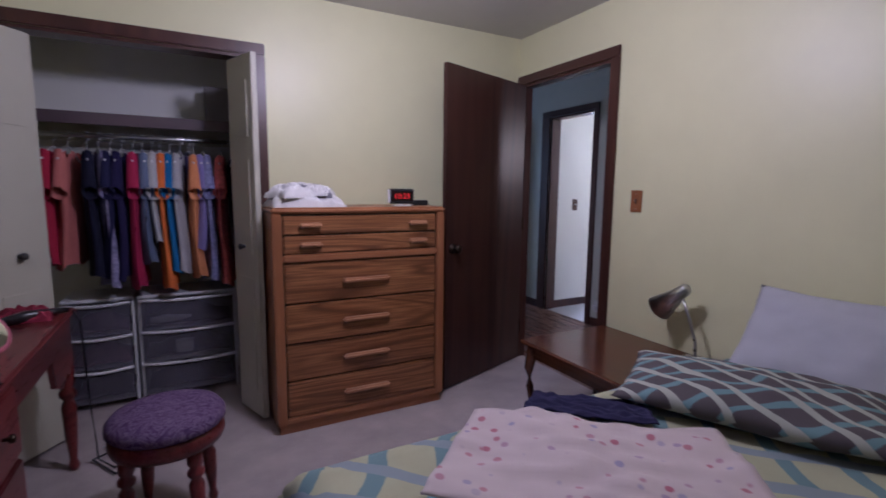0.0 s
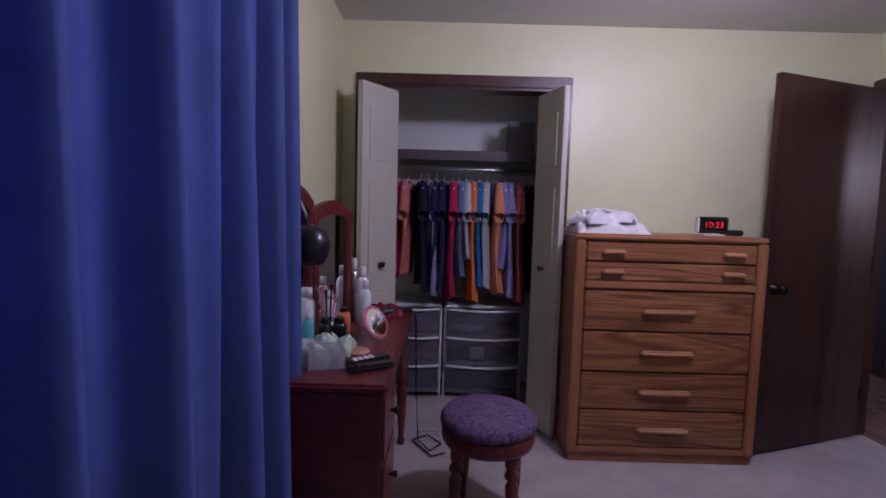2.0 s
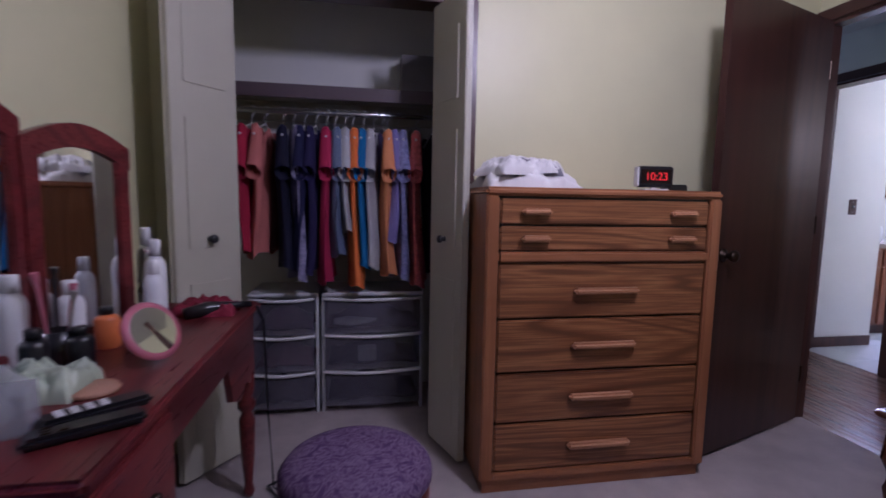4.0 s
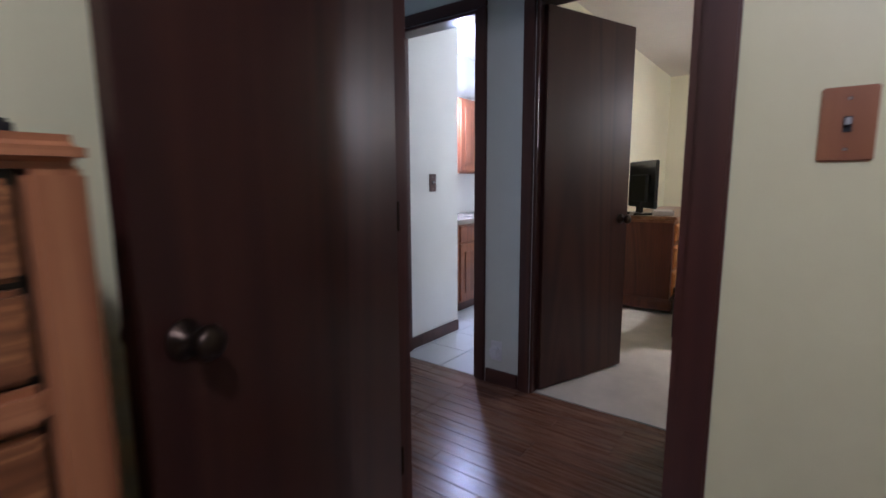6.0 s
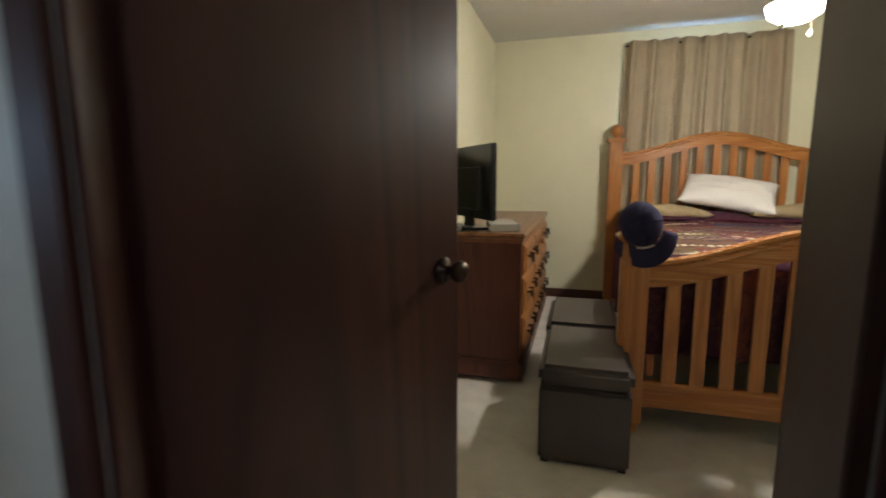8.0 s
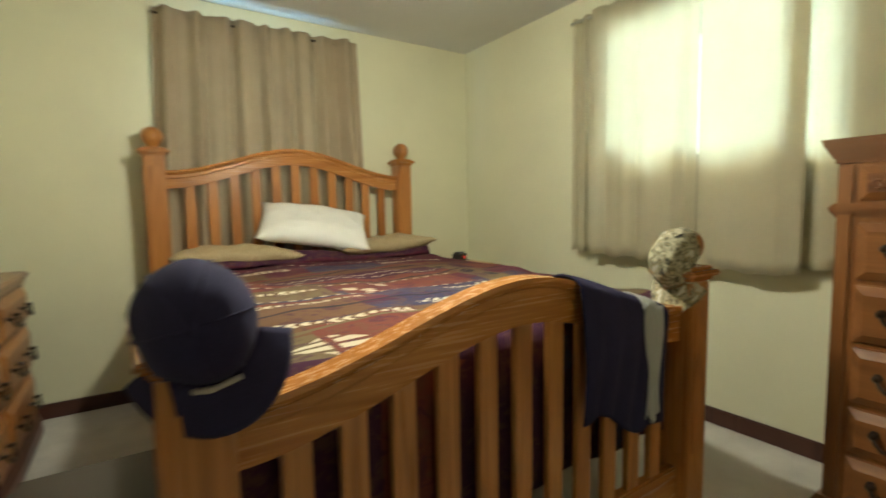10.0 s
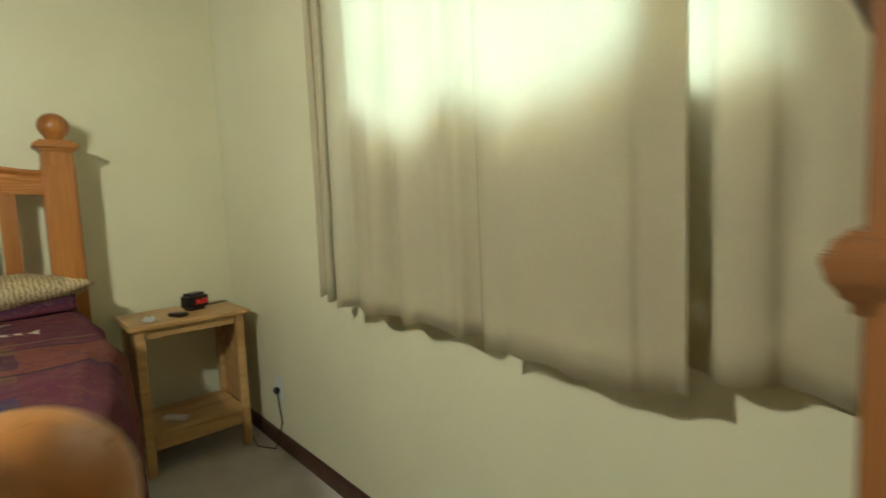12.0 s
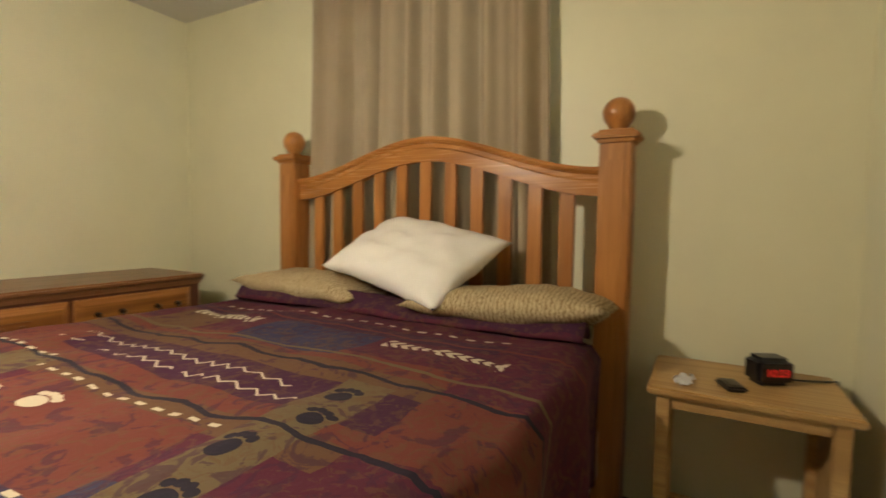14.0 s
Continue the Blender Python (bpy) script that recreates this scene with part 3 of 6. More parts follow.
bifold("folding_door", "white panelled folding closet door folded open", (-0.375, 3.03), (-0.392, 2.745), (-0.215, 2.985), 1)
bifold("folding_door", "white panelled folding closet door folded open beside the chest", (0.745, 3.03), (0.735, 2.745), (0.640, 3.015), -1)

shelf = thing("closet_shelf", "white wooden closet shelf with a hanging rod", "shelf")
part("board", box(W1 + 0.002, 3.36, 1.70, 1.058, 3.718, 1.718, 0.003), M_WHITE, shelf)
# shade along the shelf's front edge is put into the lip's dark colour
part("front_lip", box(W1 + 0.002, 3.345, 1.655, 1.058, 3.36, 1.722, 0.003), plain("shade_darkened_lip", (0.09, 0.06, 0.07), 0.5), shelf)
part("hanging_rod", tube([(W1 + 0.004, 3.42, 1.60), (1.056, 3.42, 1.60)], 0.013, n=12), M_STEEL, shelf, "steel rod", True)
part("wall_cleat", box(W1 + 0.002, 3.700, 1.59, 1.058, 3.718, 1.70), M_WHITE, shelf)

M_HANGER = plain("pale_hanger_plastic", (0.65, 0.65, 0.68), 0.35, var=0.05)
GARMENTS = [(-0.24, "crimson", (0.36, 0.02, 0.05), 0.72), (-0.175, "salmon", (0.50, 0.16, 0.14), 0.74), (-0.09, "black", (0.012, 0.012, 0.03), 0.80),
            (-0.035, "lilac-grey patterned", (0.24, 0.22, 0.36), 0.86), (0.02, "navy", (0.016, 0.016, 0.055), 0.80), (0.075, "navy", (0.02, 0.016, 0.06), 0.82),
            (0.13, "red", (0.34, 0.02, 0.07), 0.88), (0.175, "slate blue", (0.12, 0.15, 0.24), 0.74), (0.225, "pale grey", (0.40, 0.40, 0.42), 0.62),
            (0.265, "orange", (0.62, 0.15, 0.03), 0.90), (0.32, "bright blue", (0.015, 0.12, 0.30), 0.80), (0.375, "grey", (0.36, 0.35, 0.37), 0.80),
            (0.42, "lavender", (0.20, 0.17, 0.38), 0.66), (0.445, "peach", (0.62, 0.24, 0.10), 0.84), (0.50, "blue patterned", (0.22, 0.22, 0.40), 0.86),
            (0.60, "coral patterned", (0.52, 0.12, 0.12), 0.90), (0.70, "black", (0.014, 0.012, 0.03), 0.84)]


def garment(i, x, word, c, length):
    rnd = random.Random(i + 3)
    root = thing("hanging_shirt", f"{word} shirt on a hanger on the closet rod", "shirt", pose(x, 3.42, 1.60, 0, 0, rnd.uniform(-12, 20)), "clothes on the closet rod")
    hook = [(0, 0, 0.016), (0.012, 0, 0.020), (0.020, 0, 0.006), (0.016, 0, -0.012), (0, 0, -0.035), (0, 0, -0.07)]
    hb = tube(hook, 0.0025, n=6)
    tube([(0, -0.20, -0.145), (0, -0.10, -0.10), (0, 0, -0.07), (0, 0.10, -0.10), (0, 0.20, -0.145)], 0.005, bm=hb, n=6)
    part("hanger", hb, M_HANGER, root, "thin plastic hanger", True)
    ph = rnd.uniform(0, 6)

    def body(u, v):
        a = 2 * math.pi * u
        z = -0.09 - v * (length - 0.10)
        half = (0.06 + 0.16 * min(1, v * 6)) * (1 - 0.10 * math.sin(v * 2.6))
        thick = 0.013 + 0.009 * min(1, v * 5) + 0.007 * v
        fold = 0.010 * math.sin(a * 5 + ph + 3 * v) * v + 0.006 * math.sin(a * 9 - ph)
        z -= 0.05 * max(0, abs(math.sin(a)) - 0.2) * (1 - v) + 0.015 * math.sin(3 * a + ph) * v
        return Vector((thick * math.cos(a) * 1.3 + fold + 0.02 * math.sin(v * 4 + ph) * v, half * math.sin(a), z))
    m = cloth("garment_cloth_" + word.replace(" ", "_").replace("-", "_"), c, 0.5 if "pattern" in word else 0.2, 60 if "pattern" in word else 420)
    part("body", sheet(body, 28, 16), m, root, "", True)
    for s in (-1, 1):
        def sleeve(u, v, s=s):
            a = 2 * math.pi * u
            r = 0.022 * (1 + 0.5 * v)
            return Vector((r * math.cos(a) * 1.1 + 0.004 * math.sin(4 * a + ph), s * (0.155 + 0.075 * v) + 0.020 * math.sin(a), -0.125 - 0.20 * v + 0.035 * math.sin(a) * s))
        part("sleeve", sheet(sleeve, 14, 6), m, root, "", True)
    return root


for i, g in enumerate(GARMENTS):
    garment(i, *g)

M_BIN = clear_plastic("clear_drawer_plastic", (0.16, 0.15, 0.19), 0.55, 0.2)
M_BINWHITE = plain("white_drawer_plastic", (0.72, 0.72, 0.74), 0.35, var=0.04)


def bin_unit(x0, x1, label, contents):
    """Three see-through drawers with bowed fronts in a white plastic frame."""
    root = thing("drawer_tower", label, "plastic drawers", pose(0, 3.35, 0), "plastic drawers in the closet")
    part("top_panel", box(x0, 0.0, 0.640, x1, 0.36, 0.660, 0.006), M_BINWHITE, root)
    for x in (x0, x1 - 0.015):
        part("frame_side", box(x, 0.012, 0.0, x + 0.015, 0.36, 0.640, 0.004), M_BINWHITE, root)
    for k in range(3):
        z0, z1 = 0.045 + k * 0.199, 0.045 + k * 0.199 + 0.186
        dr = part("drawer", sheet(lambda u, v: Vector((x0 + 0.02 + (x1 - x0 - 0.04) * u, -0.012 - 0.018 * math.sin(math.pi * u), z0 + (z1 - z0) * v)), 12, 4, 0.003), M_BIN, root, "see-through drawer front")
        rim = tube([(x0 + 0.016 + (x1 - x0 - 0.032) * q / 12, -0.014 - 0.024 * math.sin(math.pi * q / 12), z1 + 0.004 - 0.006 * math.sin(math.pi * q / 12)) for q in range(13)], 0.0095, n=8)
        part("drawer_rim", rim, M_BINWHITE, dr, "", True)
        part("drawer_floor", box(x0 + 0.02, 0.0, z0 - 0.004, x1 - 0.02, 0.34, z0), M_BINWHITE, dr)
        c = contents[k]
        nb = sheet(lambda u, v: Vector((x0 + 0.03 + (x1 - x0 - 0.06) * u, 0.02 + 0.30 * v, z0 + 0.004 + (0.03 + 0.10 * math.sin(math.pi * u) * math.sin(math.pi * v)) * (0.8 + 0.5 * noise.noise((u * 5, v * 4, k + x0 * 3))))), 16, 10, 0.01)
        solid("folded_clothes", nb, cloth("folded_cloth", c, 0.4, 200), "folded clothes lying inside a clear drawer", "clothes", pose(0, 3.35, 0), smooth=True)
    return root


bin_unit(0.10, 0.645, "wide clear plastic storage drawers on the closet floor", [(0.04, 0.03, 0.06), (0.03, 0.03, 0.05), (0.10, 0.08, 0.12)])
bin_unit(-0.27, 0.085, "narrow clear plastic storage drawers on the closet floor", [(0.05, 0.03, 0.06), (0.40, 0.20, 0.26), (0.12, 0.05, 0.10)])
solid("white_box", box(-0.05, -0.04, 0, 0.05, 0.04, 0.09, 0.004), M_BINWHITE, "small white printed box inside a clear drawer", "box", pose(0.34, 3.42, 0.25))
solid("white_shoe", lathe([(0.02, 0), (0.035, 0.01), (0.038, 0.05), (0.02, 0.06)], n=12, m=Matrix.Diagonal((3.2, 1, 1, 1))), M_BINWHITE, "white cloth roll inside a clear drawer", "clothes", pose(0.28, 3.41, 0.455), smooth=True)
solid("closet_box", box(-0.09, -0.08, 0, 0.09, 0.08, 0.24, 0.004), plain("grey_card", (0.22, 0.20, 0.20), 0.8), "grey cardboard box on the closet shelf", "box", pose(0.62, 3.62, 1.718))

# ---- small bedroom: curtain, dressing table, stool ----
def curtain_bm(length, z0, z1, folds, depth, seed, flare=0.0, nu=120, nv=24, thick=0.004):
    """A hanging cloth along +x from 0 to length with soft uneven folds towards -y and +y."""
    rnd = random.Random(seed)
    ph = [rnd.uniform(0, 6.3) for _ in range(6)]

    def f(u, v):
        w = u + 0.012 * math.sin(9 * u + ph[0])
        a = 0.55 + 0.45 * v
        y = depth * a * (0.6 * math.sin(2 * math.pi * folds * w + ph[1] + 0.5 * math.sin(2.2 * v + ph[2])) + 0.28 * math.sin(2 * math.pi * folds * 1.73 * w + ph[3]) + 0.18 * math.sin(2 * math.pi * folds * 0.41 * w + ph[4]))
        x = length * u + 0.006 * math.sin(40 * u + ph[5]) + flare * (u - 0.5) * v
        zz = z1 + (z0 - z1) * v + 0.005 * math.sin(2 * math.pi * folds * w + ph[2]) * v * v
        return Vector((x, y, zz + 0.004 * math.sin(23 * u + 5 * v)))
    return sheet(f, nu, nv, thick)


def rod_curtain(name, label, m, length, z0, z1, folds, depth, seed, material, rod=True, flare=0.0):
    root = thing(name, label, "curtain", m)
    part("cloth", curtain_bm(length, z0, z1, folds, depth, seed, flare), material, root, "", True)
    if rod:
        part("rod", tube([(0.0, 0.03, z1 - 0.03), (length, 0.03, z1 - 0.03)], 0.008, n=10), M_BRONZE, root, "thin metal curtain rod", True)
        for x in (0.03, length - 0.03):
            part("bracket", tube([(x, 0.03, z1 - 0.03), (x, 0.06, z1 - 0.03)], 0.007, n=8), M_BRONZE, root)
    return root


rod_curtain("blue_curtain", "long plain blue curtain hanging from a rod beside the dressing table", pose(-0.42, 0.02, 0, 0, 0, 90), 1.58, 0.05, 2.28, 9.0, 0.105, 5, M_CURTAIN)


def turned_leg(h, r, n=14):
    return lathe([(r * 0.55, 0), (r * 0.75, 0.02), (r * 0.5, 0.05), (r * 0.85, h * 0.35), (r, h * 0.62), (r * 0.6, h * 0.68), (r * 1.1, h * 0.72), (r * 1.1, h * 0.76), (r * 0.7, h * 0.80), (r, h * 0.84), (r, h)], n=n)


TX0, TX1, TY0, TY1, TZ = -0.535, -0.075, 1.535, 2.73, 0.76
table = thing("dressing_table", "glossy red cherry dressing table crowded with cosmetics", "dressing table")
part("tabletop", box(TX0, TY0, TZ - 0.03, TX1, TY1, TZ, 0.010, seg=3), M_CHERRY, table)
part("pedestal", box(TX0 + 0.02, TY0 + 0.02, 0.235, TX1 - 0.025, TY0 + 0.36, TZ - 0.03, 0.006), M_CHERRY, table)
part("pedestal_base", box(TX0 + 0.015, TY0 + 0.012, 0.205, TX1 - 0.015, TY0 + 0.37, 0.240, 0.010, seg=3), M_CHERRY, table)
for k in range(2):
    dr = part("drawer", box(TX1 - 0.026, TY0 + 0.04, 0.26 + 0.235 * k, TX1 - 0.010, TY0 + 0.34, 0.475 + 0.235 * k, 0.005), M_CHERRY, table)
    part("knob", lathe([(0.006, 0), (0.006, 0.012), (0.014, 0.018), (0.012, 0.028), (0.003, 0.031)], n=12, m=Matrix.Translation((TX1 - 0.010, TY0 + 0.19, 0.37 + 0.235 * k)) @ Matrix.Rotation(math.pi / 2, 4, "Y")), M_BRONZE, dr, "dark metal knob", True)
apron = [(TY0 + 0.36, TZ - 0.03), (TY1 - 0.03, TZ - 0.03), (TY1 - 0.03, 0.50), (TY1 - 0.10, 0.47), (TY1 - 0.16, 0.50), (TY1 - 0.24, 0.46), (TY1 - 0.34, 0.50), (TY1 - 0.38, 0.62), (TY0 + 0.36, 0.62)]
part("apron", prism(apron, TX1 - 0.045, TX1 - 0.025, "x"), M_CHERRY, table)
part("end_panel", box(TX0 + 0.02, TY1 - 0.045, 0.50, TX1 - 0.046, TY1 - 0.03, TZ - 0.03), M_CHERRY, table)
for x in (TX0 + 0.05, TX1 - 0.05):
    lg = part("leg", turned_leg(0.21, 0.036), M_CHERRY, table, "", True)
    lg.location = (x, TY0 + 0.055, 0)
    lg = part("leg", turned_leg(0.21, 0.036), M_CHERRY, table, "", True)
    lg.location = (x, TY0 + 0.32, 0)
    lg = part("leg", turned_leg(0.50, 0.030), M_CHERRY, table, "", True)
    lg.location = (x, TY1 - 0.06, 0)

mirror = thing("table_mirror", "cherry framed mirror with an arched top and a side wing", "mirror", pose(-0.47, 1.92, TZ))


def mirror_panel(w, h, rise, m, label):
    root = part("panel", prism([(-w / 2 + 0.03, 0.035), (w / 2 - 0.03, 0.035), (w / 2 - 0.03, h - 0.03)] + [(w / 2 - 0.03 - (w - 0.06) * i / 10, h - 0.03 + rise * math.sin(math.pi * i / 10)) for i in range(1, 10)] + [(-w / 2 + 0.03, h - 0.03)], -0.003, 0.003, "y"), M_MIRROR, mirror, label)
    root.matrix_basis = m
    for s in (-1, 1):
        part("frame_stile", box(s * w / 2 - (0.045 if s > 0 else 0), -0.012, 0.0, s * w / 2 + (0.045 if s < 0 else 0), 0.014, h, 0.005), M_CHERRY, root)
    part("frame_rail", box(-w / 2 + 0.045, -0.011, 0.0, w / 2 - 0.045, 0.012, 0.045, 0.004), M_CHERRY, root)
    out = [(-w / 2 + w * i / 14, h - 0.02 + rise * math.sin(math.pi * i / 14) + 0.03) for i in range(15)]
    inn = [(w / 2 - w * i / 14, h - 0.05 + rise * math.sin(math.pi * (14 - i) / 14)) for i in range(15)]
    part("frame_crest", prism(out + inn, -0.013, 0.015, "y"), M_CHERRY, root)


mirror_panel(0.44, 0.56, 0.06, pose(0, -0.06, 0, 0, 0, 90), "mirror glass")
mirror_panel(0.30, 0.52, 0.05, pose(0.055, 0.295, 0, 0, 0, 70), "mirror glass")

M_PURPLE, _n, _b = base_mat("purple_floral_upholstery", 0.85, 0, 0.2)
_v = coords(_n)
_f = noise_node(_n, _v, 16, 3, 0.6, 3.0)
_c = ramp(_n, _f, [(0.36, (0.06, 0.028, 0.085)), (0.47, (0.10, 0.055, 0.13)), (0.53, (0.18, 0.13, 0.20)), (0.60, (0.08, 0.04, 0.11))])
_n.links.new(_c, _b.inputs["Base Color"])
bump(_n, _b, _f, 0.4, 0.004)
stool = thing("round_stool", "round stool with a purple floral seat and turned cherry legs", "stool", pose(0.295, 2.05, 0))
prof = [(0.10, 0.415), (0.195, 0.418), (0.203, 0.43), (0.202, 0.45), (0.185, 0.472), (0.14, 0.485), (0.07, 0.49), (0.005, 0.488)]
part("seat_cushion", lathe(prof, n=40), M_PURPLE, stool, "purple floral padded seat", True)
part("seat_ring", lathe([(0.16, 0.35), (0.19, 0.352), (0.197, 0.37), (0.195, 0.405), (0.18, 0.418)], n=40), M_CHERRY, stool, "", True)
for k in range(4):
    q = math.radians(45 + 90 * k - 12)
    lg = part("leg", turned_leg(0.36, 0.027), M_CHERRY, stool, "", True)
    lg.matrix_basis = pose(0.172 * math.cos(q), 0.172 * math.sin(q), 0) @ Euler((0.05 * math.sin(q), -0.05 * math.cos(q), 0)).to_matrix().to_4x4()

# ---- small bedroom: bed and side table ----
def pattern_cloth(name, ground, lines, scale=3.2, width=0.10):
    """Cloth printed with crossing brush strokes."""
    m, n, b = base_mat(name, 0.9, 0, 0.2)
    v = coords(n)
    fine = noise_node(n, v, 300, 2)
    col = ramp(n, noise_node(n, v, 5, 4), [(0.3, tuple(x * 0.86 for x in ground)), (0.7, ground)])
    for k, (c, rot, off) in enumerate(lines):
        mp = n.nodes.new("ShaderNodeMapping")
        mp.inputs["Rotation"].default_value = (0, 0, radians(rot))
        mp.inputs["Location"].default_value = (off, off * 0.7, 0)
        n.links.new(v, mp.inputs["Vector"])
        w = n.nodes.new("ShaderNodeTexWave")
        w.wave_profile = "TRI"
        w.inputs["Scale"].default_value = scale
        w.inputs["Distortion"].default_value = 3.5
        w.inputs["Detail"].default_value = 1.0
        w.inputs["Detail Scale"].default_value = 1.3
        n.links.new(mp.outputs["Vector"], w.inputs["Vector"])
        br = noise_node(n, v, 7 + k, 3)
        add = n.nodes.new("ShaderNodeMath")
        add.operation = "MULTIPLY_ADD"
        n.links.new(br, add.inputs[0])
        add.inputs[1].default_value = 0.34
        n.links.new(w.outputs["Fac"], add.inputs[2])
        msk = ramp(n, add.outputs[0], [(1.0 - width, (0, 0, 0)), (1.0 - width + 0.03, (1, 1, 1))])
        col = mixc(n, msk, col, c)
    n.links.new(col, b.inputs["Base Color"])
    bump(n, b, fine, 0.3, 0.001)
    return m


M_COMFORTER = pattern_cloth("cream_brushstroke_cloth", (0.40, 0.39, 0.25), [((0.14, 0.22, 0.23), 35, 0.2), ((0.22, 0.26, 0.28), -40, 0.7)], 2.1, 0.12)
M_BROWNPRINT = pattern_cloth("brown_brushstroke_cloth", (0.10, 0.085, 0.09), [((0.15, 0.25, 0.27), 58, 0.1), ((0.38, 0.38, 0.33), -58, 0.5)], 4.4, 0.13)


def cushion(w, d, h, seed=1, nu=36, nv=28, puff=0.55):
    """A stuffed pillow lying flat, pinched at its corners, with creases."""
    bm = bmesh.new()

    def surf(sgn):
        def f(u, v):
            a, b = 2 * u - 1, 2 * v - 1
            edge = max(0.0, (1 - abs(a) ** 2.6) * (1 - abs(b) ** 2.6)) ** puff
            cx = w / 2 * a * (1 - 0.05 * (1 - b * b)) * 1.0
            cy = d / 2 * b * (1 - 0.07 * (1 - a * a))
            wr = noise.noise((a * 2.3 + seed, b * 2.6, sgn * 2.0)) * 0.16 + noise.noise((a * 6 + seed, b * 5, 3.0)) * 0.05
            return Vector((cx, cy, sgn * h / 2 * edge * (1 + wr) + 0.012 * noise.noise((a * 3, b * 3, seed))))
        return f
    sheet(surf(1), nu, nv, bm=bm)
    sheet(surf(-1), nu, nv, bm=bm)
    bmesh.ops.remove_doubles(bm, verts=bm.verts, dist=0.0008)
    return bm


bed1 = thing("single_bed", "single bed with a cream brushstroke-print comforter", "bed")
part("mattress", box(0.62, 0.10, 0.22, 2.60, 1.12, 0.56, 0.05, seg=3), M_WHITECLOTH, bed1)
part("bed_base", box(0.64, 0.12, 0.06, 2.58, 1.10, 0.22, 0.01), M_NAVY, bed1)
for x in (0.72, 2.50):
    for y in (0.18, 1.04):
        lg = part("leg", lathe([(0.022, 0), (0.026, 0.06)], n=10), M_BLACK, bed1)
        lg.location = (x, y, 0)


def drape_over(x0, x1, y0, y1, top, drop_x0, drop_y0, drop_y1, seed, r=0.06, nu=90, nv=80, wave=0.012, puff=0.02):
    """A cover lying on a bed and hanging over its edges."""
    lx, ly = (x1 - x0), (y1 - y0)

    def f(u, v):
        sx = -drop_x0 + (lx + drop_x0) * u
        sy = -drop_y0 + (ly + drop_y0 + drop_y1) * v
        z, px, py = top, x0 + sx, y0 + sy
        n1 = noise.noise((px * 2.2, py * 2.2, seed)) + 0.5 * noise.noise((px * 6, py * 6, seed + 4))
        z += puff * n1
        hang = 0.0
        if sx < 0:
            px, hang = x0 - min(r, -sx) * 0.8 + 0.012 * math.sin(py * 17 + seed) * min(1, -sx * 4), max(hang, -sx)
        if sy < 0:
            py, hang = y0 - min(r, -sy) * 0.8 - wave * math.sin(px * 15 + seed) * min(1, -sy * 4), max(hang, -sy)
        if sy > ly:
            py, hang = y1 + min(r, sy - ly) * 0.8 + wave * math.sin(px * 15 + seed) * min(1, (sy - ly) * 4), max(hang, sy - ly)
        if hang > 0:
            z = top - max(0.0, hang - r * 0.35) - 0.2 * r
        return Vector((px, py, z))
    return sheet(f, nu, nv, 0.012)


solid("comforter", drape_over(0.63, 2.585, 0.10, 1.16, 0.625, 0.22, 0.25, 0.28, 2, puff=0.018), M_COMFORTER, "cream comforter with teal brushstroke print on the single bed", "comforter", smooth=True)
solid("brown_pillow", cushion(0.74, 0.42, 0.12, 3), M_BROWNPRINT, "brown pillow with white and teal brushstroke print", "pillow", pose(1.92, 0.83, 0.685, 4, 0, -62), smooth=True)
solid("grey_pillow", cushion(0.72, 0.48, 0.17, 5), M_GREYCLOTH, "plain grey pillow leaning against the wall", "pillow", pose(2.46, 0.80, 0.735, 50, 0, -86), smooth=True)
M_PINK, _n, _b = base_mat("pink_print_cloth", 0.9, 0, 0.2)
_v = coords(_n)
_vo = _n.nodes.new("ShaderNodeTexVoronoi")
_vo.inputs["Scale"].default_value = 22
_n.links.new(_v, _vo.inputs["Vector"])
_dots = ramp(_n, _vo.outputs["Distance"], [(0.20, (1, 1, 1)), (0.27, (0, 0, 0))])
_pick = ramp(_n, _vo.outputs["Color"], [(0.0, (0.34, 0.08, 0.12)), (0.4, (0.42, 0.22, 0.24)), (0.6, (0.30, 0.27, 0.38)), (0.8, (0.46, 0.38, 0.38))])
_n.links.new(mixc(_n, _dots, (0.50, 0.42, 0.41), _pick), _b.inputs["Base Color"])


def laid_cloth(w, d, seed, lift=0.02, nu=40, nv=30, thick=0.006):
    def f(u, v):
        a, b = u - 0.5, v - 0.5
        sk = 0.12 * math.sin(3 * u + seed)
        z = lift * (0.5 + 0.5 * math.sin(9 * a + 4 * b + seed)) * (0.4 + 0.6 * abs(noise.noise((a * 5, b * 5, seed)))) + 0.015 * noise.noise((a * 9, b * 9, seed))
        return Vector((w * a * (1 - 0.15 * b), d * (b + sk * a * 0.6) + 0.02 * noise.noise((a * 4, seed, 0)), z + 0.012))
    return sheet(f, nu, nv, thick)


solid("pink_shirt", laid_cloth(0.70, 0.42, 2, 0.032), M_PINK, "pale pink printed pyjama top lying on the comforter", "shirt", pose(1.235, 0.80, 0.662, 0, 0, -40), smooth=True)
solid("navy_cloth", laid_cloth(0.36, 0.13, 6, 0.008), M_NAVY, "dark navy cloth crumpled on the comforter", "cloth", pose(1.47, 1.06, 0.640, 0, 0, -44), smooth=True)

